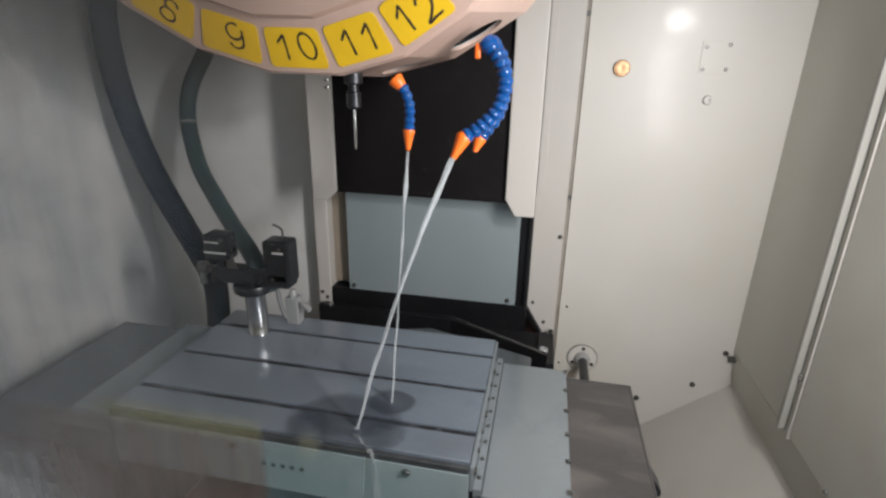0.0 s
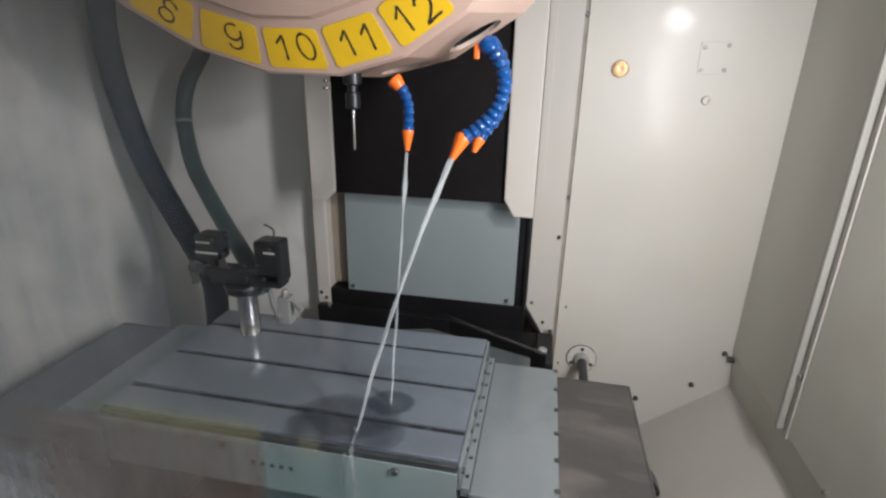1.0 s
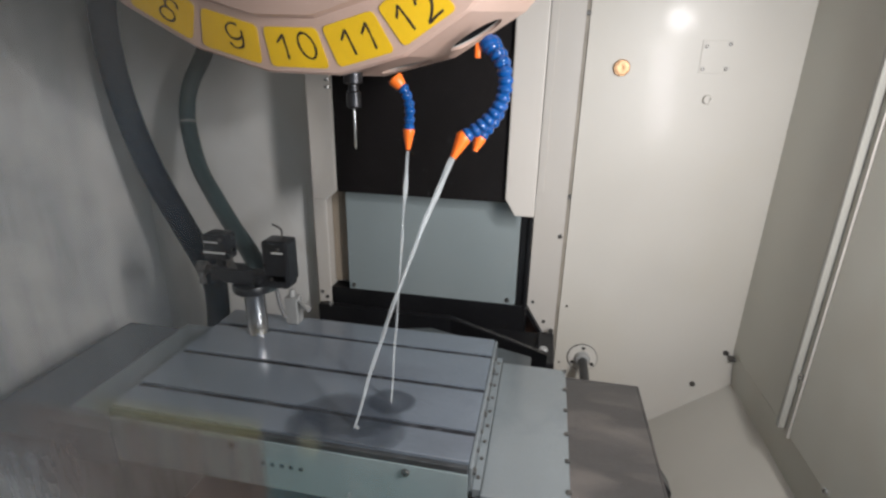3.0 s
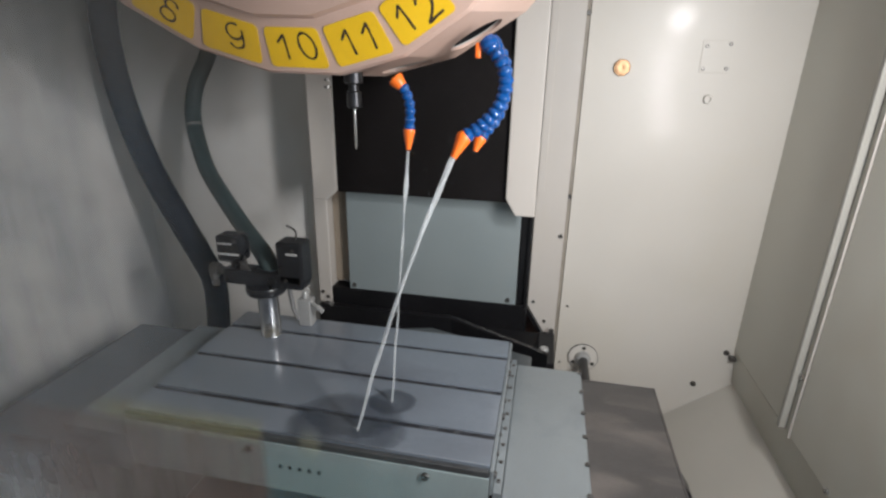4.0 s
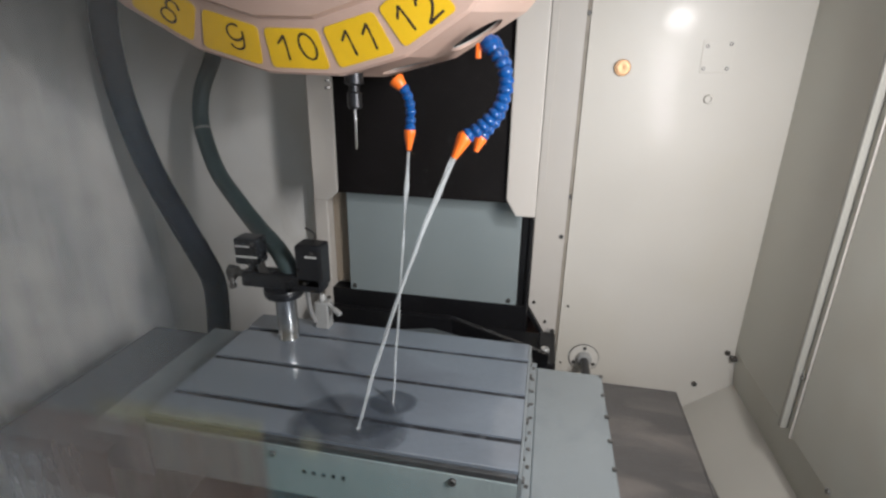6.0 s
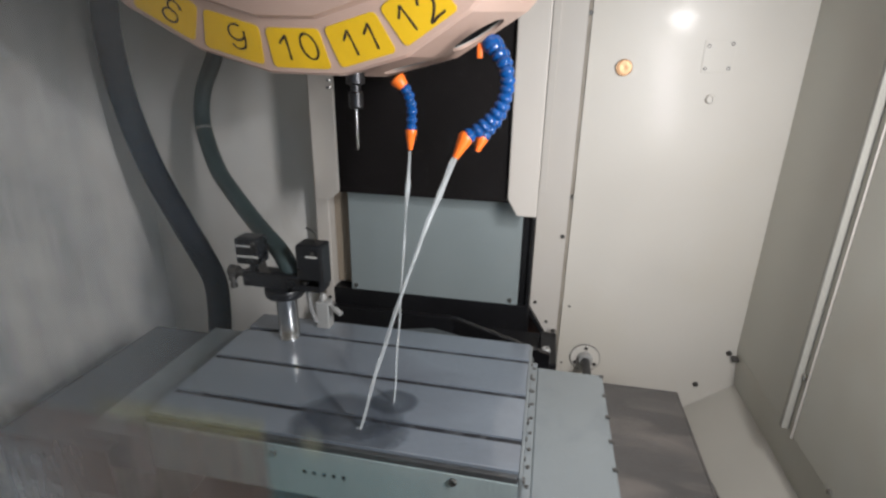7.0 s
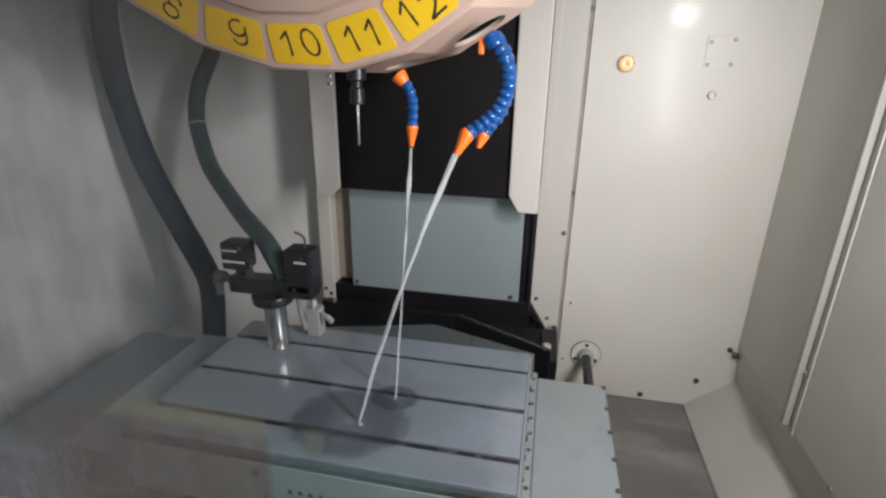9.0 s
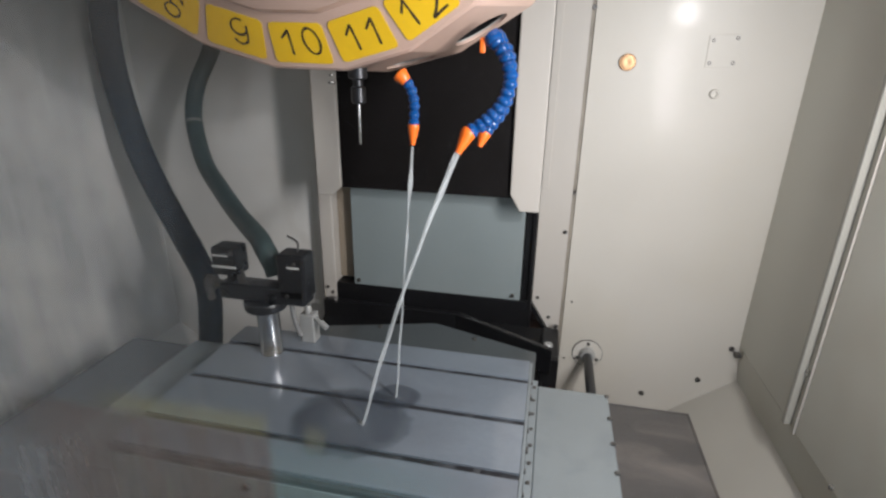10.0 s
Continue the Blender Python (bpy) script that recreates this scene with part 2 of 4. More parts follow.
wall_right = structure("wall_right", box(XR, XR + 0.02, 0.10, YW, 0.745, 2.30), SIDE, "cream painted side wall in shade")
skirt_right = structure("wall_right_foot", prism([(XR, 0.744), (XR + 0.016, 0.62), (XR + 0.04, 0.62), (XR + 0.02, 0.744)], "y", 0.10, YW), SIDE, "folded foot of the side wall")
chute = structure("floor_chute", prism([(XR + 0.022, 0.648), (0.10, 0.287), (0.10, 0.267), (XR + 0.022, 0.61)], "y", 0.10, YW), CHUTE, "cream painted sloping chip chute")
chute_l = structure("floor_chute_left", prism([(XL, 0.60), (-0.80, 0.36), (-0.80, 0.34), (XL, 0.57)], "y", 0.10, YW), LEFTP, "cream painted sloping chip chute")
floor = structure("floor", box(XL - 0.03, 0.70, -0.2, 1.6, 0.22, 0.25), RUST, "oily brown machine sump floor")
# added to stop outside light showing through gaps behind the column
structure("wall_back", box(XL - 0.03, 0.60, 1.45, 1.48, 0.22, 2.30), RUST, "added dark wall closing the gaps behind the column")
# roof out of view, added so outside light enters only by the window
ceiling = structure("ceiling", box(XL - 0.03, 0.60, -0.2, 1.6, 2.30, 2.33), SIDE, "cream painted enclosure roof, added out of view")
bracket = part("corner_bracket", box(XR - 0.012, XR + 0.012, YW - 0.018, YW - 0.001, 0.718, 0.729, 0.002), DULL, wall_right_rear)

# side wall rail, second panel and its stop
rail = empty("door_rail")
part("track", box(XR - 0.018, XR - 0.001, 0.975, 0.986, 0.752, 2.29, 0.001), RAILP, rail)
part("lip", box(XR - 0.009, XR - 0.001, 0.952, 0.9535, 0.745, 2.29, 0.0008), WHITE, rail)
part("channel", box(XR - 0.004, XR - 0.001, 0.954, 0.9745, 0.745, 2.29), SIDE, rail)
screw(rail, (XR - 0.004, 0.966, 0.880), (-1, 0, 0), 0.007, STEEL)
tagged(rail, "white painted vertical door rail on the side wall", "rail")
front_panel = structure("wall_right_front", box(XR - 0.006, XR - 0.0005, 0.12, 0.951, 0.75, 2.29, 0.002), SIDE, "cream side panel beside the rail")
screw(front_panel, (XR - 0.006, 0.803, 0.756), (-1, 0, 0), 0.006, STEEL)

# front wall with the window that the camera looks through
wall_front = structure("wall_front", box(XL - 0.03, -0.50, 0.05, 0.09, 0.22, 2.30), SIDE, "cream machine door beside the window")
structure("wall_front_side", box(0.40, 0.60, 0.05, 0.09, 0.22, 2.30), SIDE, "cream machine door beside the window")
structure("wall_front_sill", box(-0.50, 0.40, 0.05, 0.09, 0.22, 1.05), SIDE, "cream machine door below the window")
structure("wall_front_head", box(-0.50, 0.40, 0.05, 0.09, 1.80, 2.30), SIDE, "cream machine door above the window")

# ---- the column: black cover, grey panel, hanging covers ----
column = empty("machine_column", pose(-0.32, 1.4, 0.8))
inv = column.matrix_world.inverted()


def col(name, bm, m, label="", smooth=False):
    ob = part(name, bm, m, column, label, smooth)
    ob.matrix_parent_inverse = inv
    return ob


col("grey_panel", box(-0.517, -0.047, 1.25, 1.27, 0.833, 1.28, 0.002), GREYP, "grey painted front panel")
col("way_cover", box(-0.540, -0.05, 1.180, YW + 0.02, 1.132, 2.29, 0.004), BLACKBOX, "black way cover above the panel")
col("side_cheek", box(-0.0455, -0.0150, 1.262, YW + 0.05, 0.70, 2.29, 0.003), BLACK, "black cheek")
col("side_edge", box(-0.026, -0.017, 1.250, 1.2615, 0.815, 1.10, 0.002), BLACK)
for x in (-0.503, -0.068):
    screw(column, inv @ Vector((x, 1.25, 0.846)), (0, -1, 0), 0.006)
col("sill", box(-0.60, -0.016, 1.252, 1.30, 0.66, 0.832, 0.002), BLACK, "black sill below the panel")
# shadow in the recess is put into this sheet's brown colour
col("recess_back", box(-0.571, -0.50, 1.285, 1.30, 0.84, 1.30), RECESS_SHADE, "recess beside the panel, its shadow in the brown colour")
rc = random.Random(4)
drops = bmesh.new()
for k in range(34):
    one = bmesh.new()
    bmesh.ops.create_icosphere(one, subdivisions=1, radius=rc.uniform(0.0006, 0.0014))
    one.transform(Matrix.Translation((rc.uniform(-0.36, -0.09), 1.1795, rc.uniform(1.14, 1.46))))
    merge(drops, one)
tagged(part("coolant_drop", drops, STEEL, None, "", True), "bright coolant drops on the black way cover", "coolant drop", kind="stuff")
tagged(column, "machine column with grey panel under a black way cover", "column")


def hanging_cover(x0, x1, inner, y0, zb, label):
    c = 0.024
    pts = [(x0, 2.29), (x0, zb), (x1 - c, zb), (x1, zb + c), (x1, 2.29)] if inner > 0 else [(x0, 2.29), (x0, zb + 0.04), (x0 + c, zb), (x1, zb), (x1, 2.29)]
    root = empty("head_side_cover", pose((x0 + x1) / 2, y0, zb))
    flange = part("return_flange", box(x0 + 0.004, x0 + 0.010, y0 + 0.0125, 1.285, zb + 0.03, 2.28), WHITE, root) if inner < 0 else None
    if flange:
        flange.matrix_parent_inverse = root.matrix_world.inverted()
    ob = part("shell", prism(pts, "y", y0, y0 + 0.012, 0.003), WHITE, root)
    ob.matrix_parent_inverse = root.matrix_world.inverted()
    tagged(root, label, "cover", "head side covers")


hanging_cover(-0.0835, -0.0136, -1, 1.165, 1.105, "white painted hanging cover with a chamfered lower corner")
hanging_cover(-0.562, -0.499, 1, 1.15, 1.117, "white painted hanging cover beside the way cover")

# ---- black bed behind the table ----
bed = empty("machine_bed", pose(-0.26, 1.2, 0.25))
inv_bed = bed.matrix_world.inverted()


def bedpart(name, bm, m, label=""):
    ob = part(name, bm, m, bed, label)
    ob.matrix_parent_inverse = inv_bed
    return ob


bedpart("rear_trough", prism([(1.03, 0.66), (1.2515, 0.66), (1.2515, 0.757), (1.20, 0.735)], "x", -0.60, 0.03), BLACK, "black oily trough")
bedpart("lip", prism([(-0.60, 1.235), (-0.21, 1.235), (0.045, 1.10), (0.045, 1.085), (-0.215, 1.215), (-0.60, 1.215)], "z", 0.72, 0.79, 0.002), BLACK, "black folded lip wet with coolant")
bedpart("end_bracket", box(0.02, 0.064, 1.10, 1.26, 0.58, 0.757, 0.004), BLACK)
bedpart("cheek", prism([(-0.0235, 1.10), (-0.0145, 1.10), (-0.0145, 0.82), (0.034, 0.741), (0.034, 0.726), (-0.0235, 0.812)], "y", YW - 0.026, YW - 0.0125), BLACK, "black folded edge")
bedpart("base", box(-0.62, 0.03, 0.60, 1.25, 0.25, 0.66, 0.01), RUST, "oily brown bed casting")
screw(bed, inv_bed @ Vector((0.037, 1.16, 0.757)), (0, 0, 1), 0.0115, ALU, "pale bolt", "bolt")
screw(bed, inv_bed @ Vector((0.055, 1.262, 0.762)), (0, -1, 0), 0.007)
rb_ = random.Random(11)
beads = bmesh.new()
for k in range(130):
    u = k / 129
    one = bmesh.new()
    bmesh.ops.create_icosphere(one, subdivisions=1, radius=rb_.uniform(0.0007, 0.0021))
    one.transform(Matrix.Translation((-0.20 + 0.235 * u, 1.218 - 0.125 * u + rb_.uniform(-0.004, 0.006), 0.7905)))
    merge(beads, one)
wet = part("coolant_bead", beads, STEEL, None, "", True)
tagged(wet, "bright beads of coolant on the black lip", "coolant bead", kind="stuff")
tagged(bed, "black oily machine bed behind the table", "machine bed")

gable = empty("saddle_cover", pose(-0.26, 1.07, 0.70))
g = part("plate", prism([(0.008, 1.07), (-0.255, 1.156), (-0.55, 1.07), (-0.60, 0.80), (0.008, 0.80)], "z", 0.742, 0.79, 0.003), DARKGREY, gable)
g.matrix_parent_inverse = gable.matrix_world.inverted()
for x, y in [(-0.144, 1.095), (-0.39, 1.10)]:
    screw(gable, gable.matrix_world.inverted() @ Vector((x, y, 0.79)), (0, 0, 1), 0.006)
tagged(gable, "dark grey gabled saddle cover behind the table", "cover")

# pipe fittings at the foot of the side post
fit_root = empty("pipe_fitting", pose(-0.592, 1.235, 0.757))
part("elbow", tube(spline([(0.0, 0.0, 0.0), (0.0, 0.0, 0.022), (0.010, -0.006, 0.032), (0.028, -0.012, 0.034)], 6), 0.0065, 12), DULL, fit_root, "", True)
part("nut", lathe([(0.010, 0), (0.010, 0.010), (0.007, 0.012)], Matrix.Translation((0, 0, 0.004)), 6), DULL, fit_root)
part("plug", lathe([(0.009, 0), (0.009, 0.008), (0.005, 0.010)], along((0.028, -0.012, 0.034), (1, -0.3, 0)), 12), STEEL, fit_root, "steel plug", True)
tagged(fit_root, "dull steel pipe elbow at the foot of the column", "pipe fitting")

# flange and rod on the rear wall
flange = empty("rod_flange", pose(0.150, YW, 0.670))
part("disc", lathe([(0.040, 0.0005), (0.040, 0.004), (0.0385, 0.005), (0.020, 0.005)], along((0, 0, 0), (0, -1, 0)), 40), CREAM, flange)
part("rim", lathe([(0.0405, 0.0003), (0.0405, 0.0035), (0.0415, 0.0035), (0.0415, 0.0003)], along((0, 0, 0), (0, -1, 0)), 40, caps=False), SLOT, flange)
part("collar", lathe([(0.021, 0.005), (0.021, 0.016), (0.017, 0.024), (0.013, 0.024)], along((0, 0, 0), (0, -1, 0)), 28), ALU, flange, "pale steel collar", True)
part("rod", lathe([(0.0125, 0.006), (0.0125, 0.50)], along((0, 0, 0), (0, -1, 0)), 24), PLASTIC, flange, "black rod", True)
for k in range(3):
    a = math.pi / 2 + k * 2 * math.pi / 3
    screw(flange, (0.031 * math.cos(a), -0.005, 0.031 * math.sin(a)), (0, -1, 0), 0.005)
tagged(flange, "cream round flange with a black rod on the rear wall", "flange")

knob = empty("brass_plug", pose(0.1555, YW, 1.4395))
part("cap", lathe([(0.0188, 0.0005), (0.0188, 0.0055), (0.0176, 0.0078), (0.0160, 0.0078), (0.0150, 0.0066), (0.0085, 0.0072), (0.0015, 0.0060)], along((0, 0, 0), (0, -1, 0)), 32), BRASS, knob, smooth=True)
tagged(knob, "round polished brass plug on the rear wall", "plug")

# ---- the table (local: x from its free end, y from its middle slot, z from its top) ----
table = empty("machine_table")
half, sw, tw = 0.2, 0.007, 0.0125


def table_profile():
    pts = [(half - 0.002, 0), (half, -0.002), (half, -0.07), (-half, -0.07), (-half, -0.016), (-half + 0.008, -0.014), (-half + 0.009, -0.001), (-half + 0.011, 0)]
    for y in (-0.125, 0, 0.125):
        pts += [(y - sw, 0), (y - sw, -0.014), (y - tw, -0.014), (y - tw, -0.026), (y + tw, -0.026), (y + tw, -0.014), (y + sw, -0.014), (y + sw, 0)]
    return pts


part("tabletop", prism(table_profile(), "x", -0.655, 0.0), TABLE, table)
# slots are lined near-black just below the top to carry their shade
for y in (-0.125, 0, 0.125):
    part("slot_liner", box(-0.6545, -0.0004, y - sw + 0.0003, y + sw - 0.0003, -0.0174, -0.0035), SLOT, table, "near-black liner for the slot's shade, flecked with wet chips")
    part("slot_floor", box(-0.654, -0.0008, y - tw + 0.0006, y + tw - 0.0006, -0.0255, -0.0175), SLOT, table, "near-black slot floor, shade in its colour")
# the edge groove's shade is given by this dark strip
part("edge_strip", box(-0.655, -0.001, -half - 0.002, -half + 0.0075, -0.0158, -0.0045, 0.0015), EDGE, table, "edge strip, dark as the shade of a groove")
# coolant that bridges the slots here and there
rw = random.Random(21)
for y in (-0.125, 0, 0.125):
    for k in range(4):
        x = -0.05 - 0.16 * k - rw.uniform(0.0, 0.09)
        w = rw.uniform(0.005, 0.011)
        part("coolant_bridge", prism([(x - w, y - sw), (x + w * 0.8, y - sw), (x + w * 0.5, y), (x + w, y + sw), (x - w * 0.7, y + sw), (x - w * 0.4, y)], "z", -0.0034, -0.0022), LEFTCOVER, table, "coolant bridging the slot")
apron = part("apron", box(-0.655, 0.0, -half + 0.003, -half + 0.05, -0.112, -0.0715, 0.003), FRONT, table, "green-grey front apron")
part("front_face", box(-0.655, 0.0, -half - 0.003, -half - 0.0005, -0.115, -0.0165, 0.001), FRONT, table, "wet green-grey front face")
# each drain hole is a near-black disc, the shade inside it painted
for k in range(5):
    part("drain_hole", lathe([(0.0042, 0), (0.0042, 0.0012), (0.003, 0.0012)], along((-0.355 + 0.0175 * k, -half - 0.003, -0.062), (0, -1, 0)), 14), SLOT, table)
screw(table, (-0.101, -half - 0.003, -0.030), (0, -1, 0), 0.007, None, "", "bolt")
screw(table, (-0.41, -half - 0.003, -0.034), (0, -1, 0), 0.006, None, "", "bolt")
part("end_strip", box(0.0005, 0.006, -half, half, -0.05, -0.004, 0.001), LEDGE, table, "pale end strip with bolts")
for k, y in enumerate(np.linspace(-0.18, 0.16, 8)):
    screw(table, (0.006, float(y), -0.027), (1, 0, 0), 0.0042 if k % 3 else 0.006)
tagged(table, "wet ground-steel machine table with three T-slots", "machine table")


def ledge(sign, x0, width, label):
    root = empty("table_side_plate")
    a, b = (x0, x0 + width) if sign > 0 else (x0 - width, x0)
    if sign > 0:
        part("joint_strip", box(a, a + 0.0135, -half, half - 0.004, -0.062, -0.044, 0.001), LEDGE, root, "pale bolted joint strip")
        a += 0.014
    part("plate", box(a, b, -half - 0.002, half - 0.012, -0.066, -0.050, 0.003), LEDGE, root)
    part("front_lip", box(a, b, -half - 0.006, -half - 0.0025, -0.13, -0.049, 0.001), LEDGE, root)
    xe = b - 0.004 if sign > 0 else a + 0.004
    for y in np.linspace(-0.17, half - 0.02, 6) if sign > 0 else ():
        part("clip", box(xe - 0.003, xe + 0.0055, y - 0.004, y + 0.004, -0.050, -0.0465, 0.001), DULL, root)
    if sign > 0:
        for y in np.linspace(-0.175, 0.17, 9):
            screw(root, (a - 0.007, float(y), -0.044), (0, 0, 1), 0.0034)
    return tagged(root, label, "side plate", "table side plates")


plate_right = ledge(1, 0.0065, 0.155, "pale wet steel plate bolted beside the table")
plate_left = ledge(-1, -0.656, 0.135, "pale wet steel plate bolted at the table's far end")


def way_cover(sign, label):
    """Local x from its outer edge."""
    root = empty("telescopic_cover")
    w = 0.30 if sign > 0 else 0.24
    a, b = (-w, 0.0) if sign > 0 else (0.0, w)
    part("sheet", box(a, b, -half - 0.03, half - 0.018, -0.072, -0.0675, 0.0015), COVER if sign > 0 else LEFTCOVER, root)
    # the far-end sheet is dark brown for the shade under the cover
    part("front_sheet", box(a, b, -half - 0.034, -half - 0.031, -0.30 if sign > 0 else -0.17, -0.068, 0.001), COVER if sign > 0 else RUST, root)
    ex = -0.004 if sign > 0 else 0.0
    part("edge_fold", box(ex, ex + 0.004, -half - 0.03, half - 0.018, -0.10, -0.066, 0.001), COVER, root)
    part("back_fold", box(a, b, half - 0.017, half - 0.014, -0.10, -0.0665, 0.001), COVER, root)
    screw(root, (0.001 if sign > 0 else -0.001, half - 0.06, -0.085), (sign, 0, 0), 0.006)
    part("wiper_foot", prism([(0.001, -0.072), (0.019, -0.098), (0.019, -0.110), (0.001, -0.110)], "y", -half + 0.118, -half + 0.150, 0.001), PLASTIC, root, "black rubber wiper foot")
    return tagged(root, label, "telescopic cover", "telescopic covers")


cover_right = way_cover(1, "brown-stained steel telescopic cover beside the plate")
cover_left = way_cover(-1, "dull steel telescopic cover at the far end")

# ---- fixture on the table (local as the table) ----
REF0 = Vector((-0.0753, 0.8265, ZT))
fixture = empty("air_clamp_fixture")


def fx(name, bm, m, label="", smooth=False, parent=None):
    bm.transform(Matrix.Translation(-REF0))
    return part(name, bm, m, parent or fixture, label, smooth)


fx("post", lathe([(0.0240, ZT), (0.0240, ZT + 0.003), (0.0226, ZT + 0.005), (0.0226, 0.948), (0.0238, 0.950), (0.0238, 0.953)], Matrix.Translation((-0.615, 0.937, 0)), 32), STEEL, "bright steel post", True)
fx("flange", lathe([(0.036, 0.955), (0.041, 0.956), (0.043, 0.959), (0.044, 0.971), (0.042, 0.975)], Matrix.Translation((-0.616, 0.937, 0)), 32), PLASTIC, "black flange", True)
fx("crossbar", box(-0.705, -0.518, 0.915, 0.960, 0.975, 1.010, 0.005), PLASTIC, "black crossbar")
lb = fx("sensor_block", box(-0.717, -0.662, 0.920, 0.965, 1.024, 1.084, 0.005), PLASTIC, "black block with pale marks")
rb = fx("sensor_block", box(-0.574, -0.515, 0.915, 0.965, 0.985, 1.082, 0.006), PLASTIC, "black block with pale marks")
fx("band", box(-0.716, -0.663, 0.918, 0.9205, 1.042, 1.046), PALE, "", False, lb)
fx("band", box(-0.712, -0.678, 0.918, 0.9205, 1.066, 1.069), PALE, "", False, lb)
fx("band", box(-0.549, -0.524, 0.913, 0.9155, 1.056, 1.060), PALE, "", False, rb)
fx("web", box(-0.69, -0.675, 0.925, 0.955, 1.005, 1.03, 0.002), PLASTIC)
fx("fitting", lathe([(0.010, -0.02), (0.013, -0.02), (0.013, 0.0), (0.009, 0.002), (0.009, 0.02), (0.014, 0.021), (0.014, 0.04)], along((-0.708, 0.94, 0.995), (-1, 0, 0.1)), 18), DULL, "dull steel elbow fitting", True)
fx("wire", tube(spline([(-0.538, 0.94, 1.08), (-0.536, 0.942, 1.098), (-0.543, 0.943, 1.106), (-0.558, 0.944, 1.112)], 6), 0.0022, 8), DULL, "thin cable", True)
fx("bracket", prism([(-0.660, 1.012), (-0.634, 1.012), (-0.642, 1.024), (-0.646, 1.046), (-0.652, 1.030), (-0.660, 1.032)], "y", 0.916, 0.9185), DULL, "small bent steel bracket")
fx("union", lathe([(0.007, 0), (0.009, 0.002), (0.009, 0.014), (0.006, 0.016), (0.006, 0.022), (0.008, 0.023), (0.008, 0.032)], along((-0.742, 0.936, 0.992), (0.05, 0, -1)), 14), DULL, "dull steel pipe union", True)
fx("air_tube", tube(spline([(-0.585, 0.975, 0.975), (-0.584, 0.98, 0.94), (-0.580, 0.982, 0.90), (-0.572, 0.985, 0.868)], 8), 0.0055, 12), TUBING, "grey plastic air tube", True)
fx("cap_screw", lathe([(0.004, 0), (0.004, 0.003), (0.002, 0.003)], along((-0.534, 0.915, 1.066), (0, -1, 0)), 10), DULL, "", True, rb)
fx("cap_screw", lathe([(0.004, 0), (0.004, 0.003), (0.002, 0.003)], along((-0.554, 0.915, 0.997), (0, -1, 0)), 10), DULL, "", True, rb)
fx("cap_screw", lathe([(0.004, 0), (0.004, 0.003), (0.002, 0.003)], along((-0.671, 0.920, 1.075), (0, -1, 0)), 10), DULL, "", True, lb)
tagged(fixture, "black air clamp head on a bright steel post", "fixture")

valve = empty("nozzle_block")
b0 = box(-0.572, -0.540, 0.985, 1.015, ZT, 0.918, 0.003)
b0.transform(Matrix.Translation(-REF0))
part("body", b0, ALU, valve)
b1 = lathe([(0.005, 0), (0.006, 0.012), (0.004, 0.014), (0.004, 0.03), (0.007, 0.031), (0.006, 0.05)], along((-0.548, 0.995, 0.918), (0.75, -0.3, -0.35)), 14)
b1.transform(Matrix.Translation(-REF0))
part("nozzle", b1, ALU, valve, "steel nozzle", True)
b2 = lathe([(0.008, 0), (0.008, 0.012), (0.005, 0.018)], Matrix.Translation((-0.556, 0.998, 0.918)), 14)
b2.transform(Matrix.Translation(-REF0))
part("cap", b2, ALU, valve, "", True)
tagged(valve, "small steel nozzle block at the table's rear edge", "nozzle block")


# ---- hoses (local from their upper end) ----
def hose(points, r, m, label, clamp_at, clamp):
    top = Vector(points[0])
    root = empty("hose")
    path = [p - top for p in spline(points, 12)]
    part("tube", tube(path, r, 20), m, root, "", True)
    k = int(len(path) * clamp_at)
    part("clamp_ring", tube([path[k], path[k] * 0.5 + path[k + 1] * 0.5, path[k + 1]], r * 1.05, 20), clamp, root, "", True)
    tagged(root, label, "hose", "coolant hoses")
    return root, top


hose_big, TOP1 = hose([(-1.037, 1.170, 1.793), (-1.088, 1.170, 1.574), (-1.094, 1.170, 1.445), (-1.075, 1.170, 1.308), (-1.033, 1.170, 1.163), (-0.962, 1.170, 1.010), (-0.918, 1.165, 0.932), (-0.883, 1.160, 0.852), (-0.880, 1.150, 0.733), (-0.899, 1.150, 0.598)], 0.0315, HOSE, "thick dark blue-green hose hanging beside the table", 0.62, HOSE)
hose_small, TOP2 = hose([(-0.790, 1.250, 1.631), (-0.857, 1.250, 1.504), (-0.888, 1.250, 1.450), (-0.928, 1.240, 1.380), (-0.936, 1.220, 1.309), (-0.912, 1.190, 1.240), (-0.868, 1.150, 1.175), (-0.799, 1.100, 1.117), (-0.727, 1.050, 1.064), (-0.640, 0.980, 1.024), (-0.606, 0.950, 1.000), (-0.592, 0.947, 0.973), (-0.586, 0.946, 0.952)], 0.0205, HOSE2, "green-grey hose running down to the fixture", 0.36, TUBING)

# ---- tool drum ----
DRUM_POSE = Matrix.Translation((-0.3987, 0.62, 1.7766)) @ Matrix.Rotation(radians(-2.26), 4, "Z") @ Matrix.Rotation(radians(90 + 28.79), 4, "X")
# local x: right, y: up, z: towards the window
STEP = 2 * math.pi / 21
PH = radians(-1.25)


def spoke(n, r, s=0.0, z=0.0):
    a = PH + (n - 10) * STEP
    return Vector((r * math.sin(a) + s * math.cos(a), -r * math.cos(a) + s * math.sin(a), z))


def corner(n, r, z):
    return spoke(n + 0.5, r / math.cos(STEP / 2), 0, z)


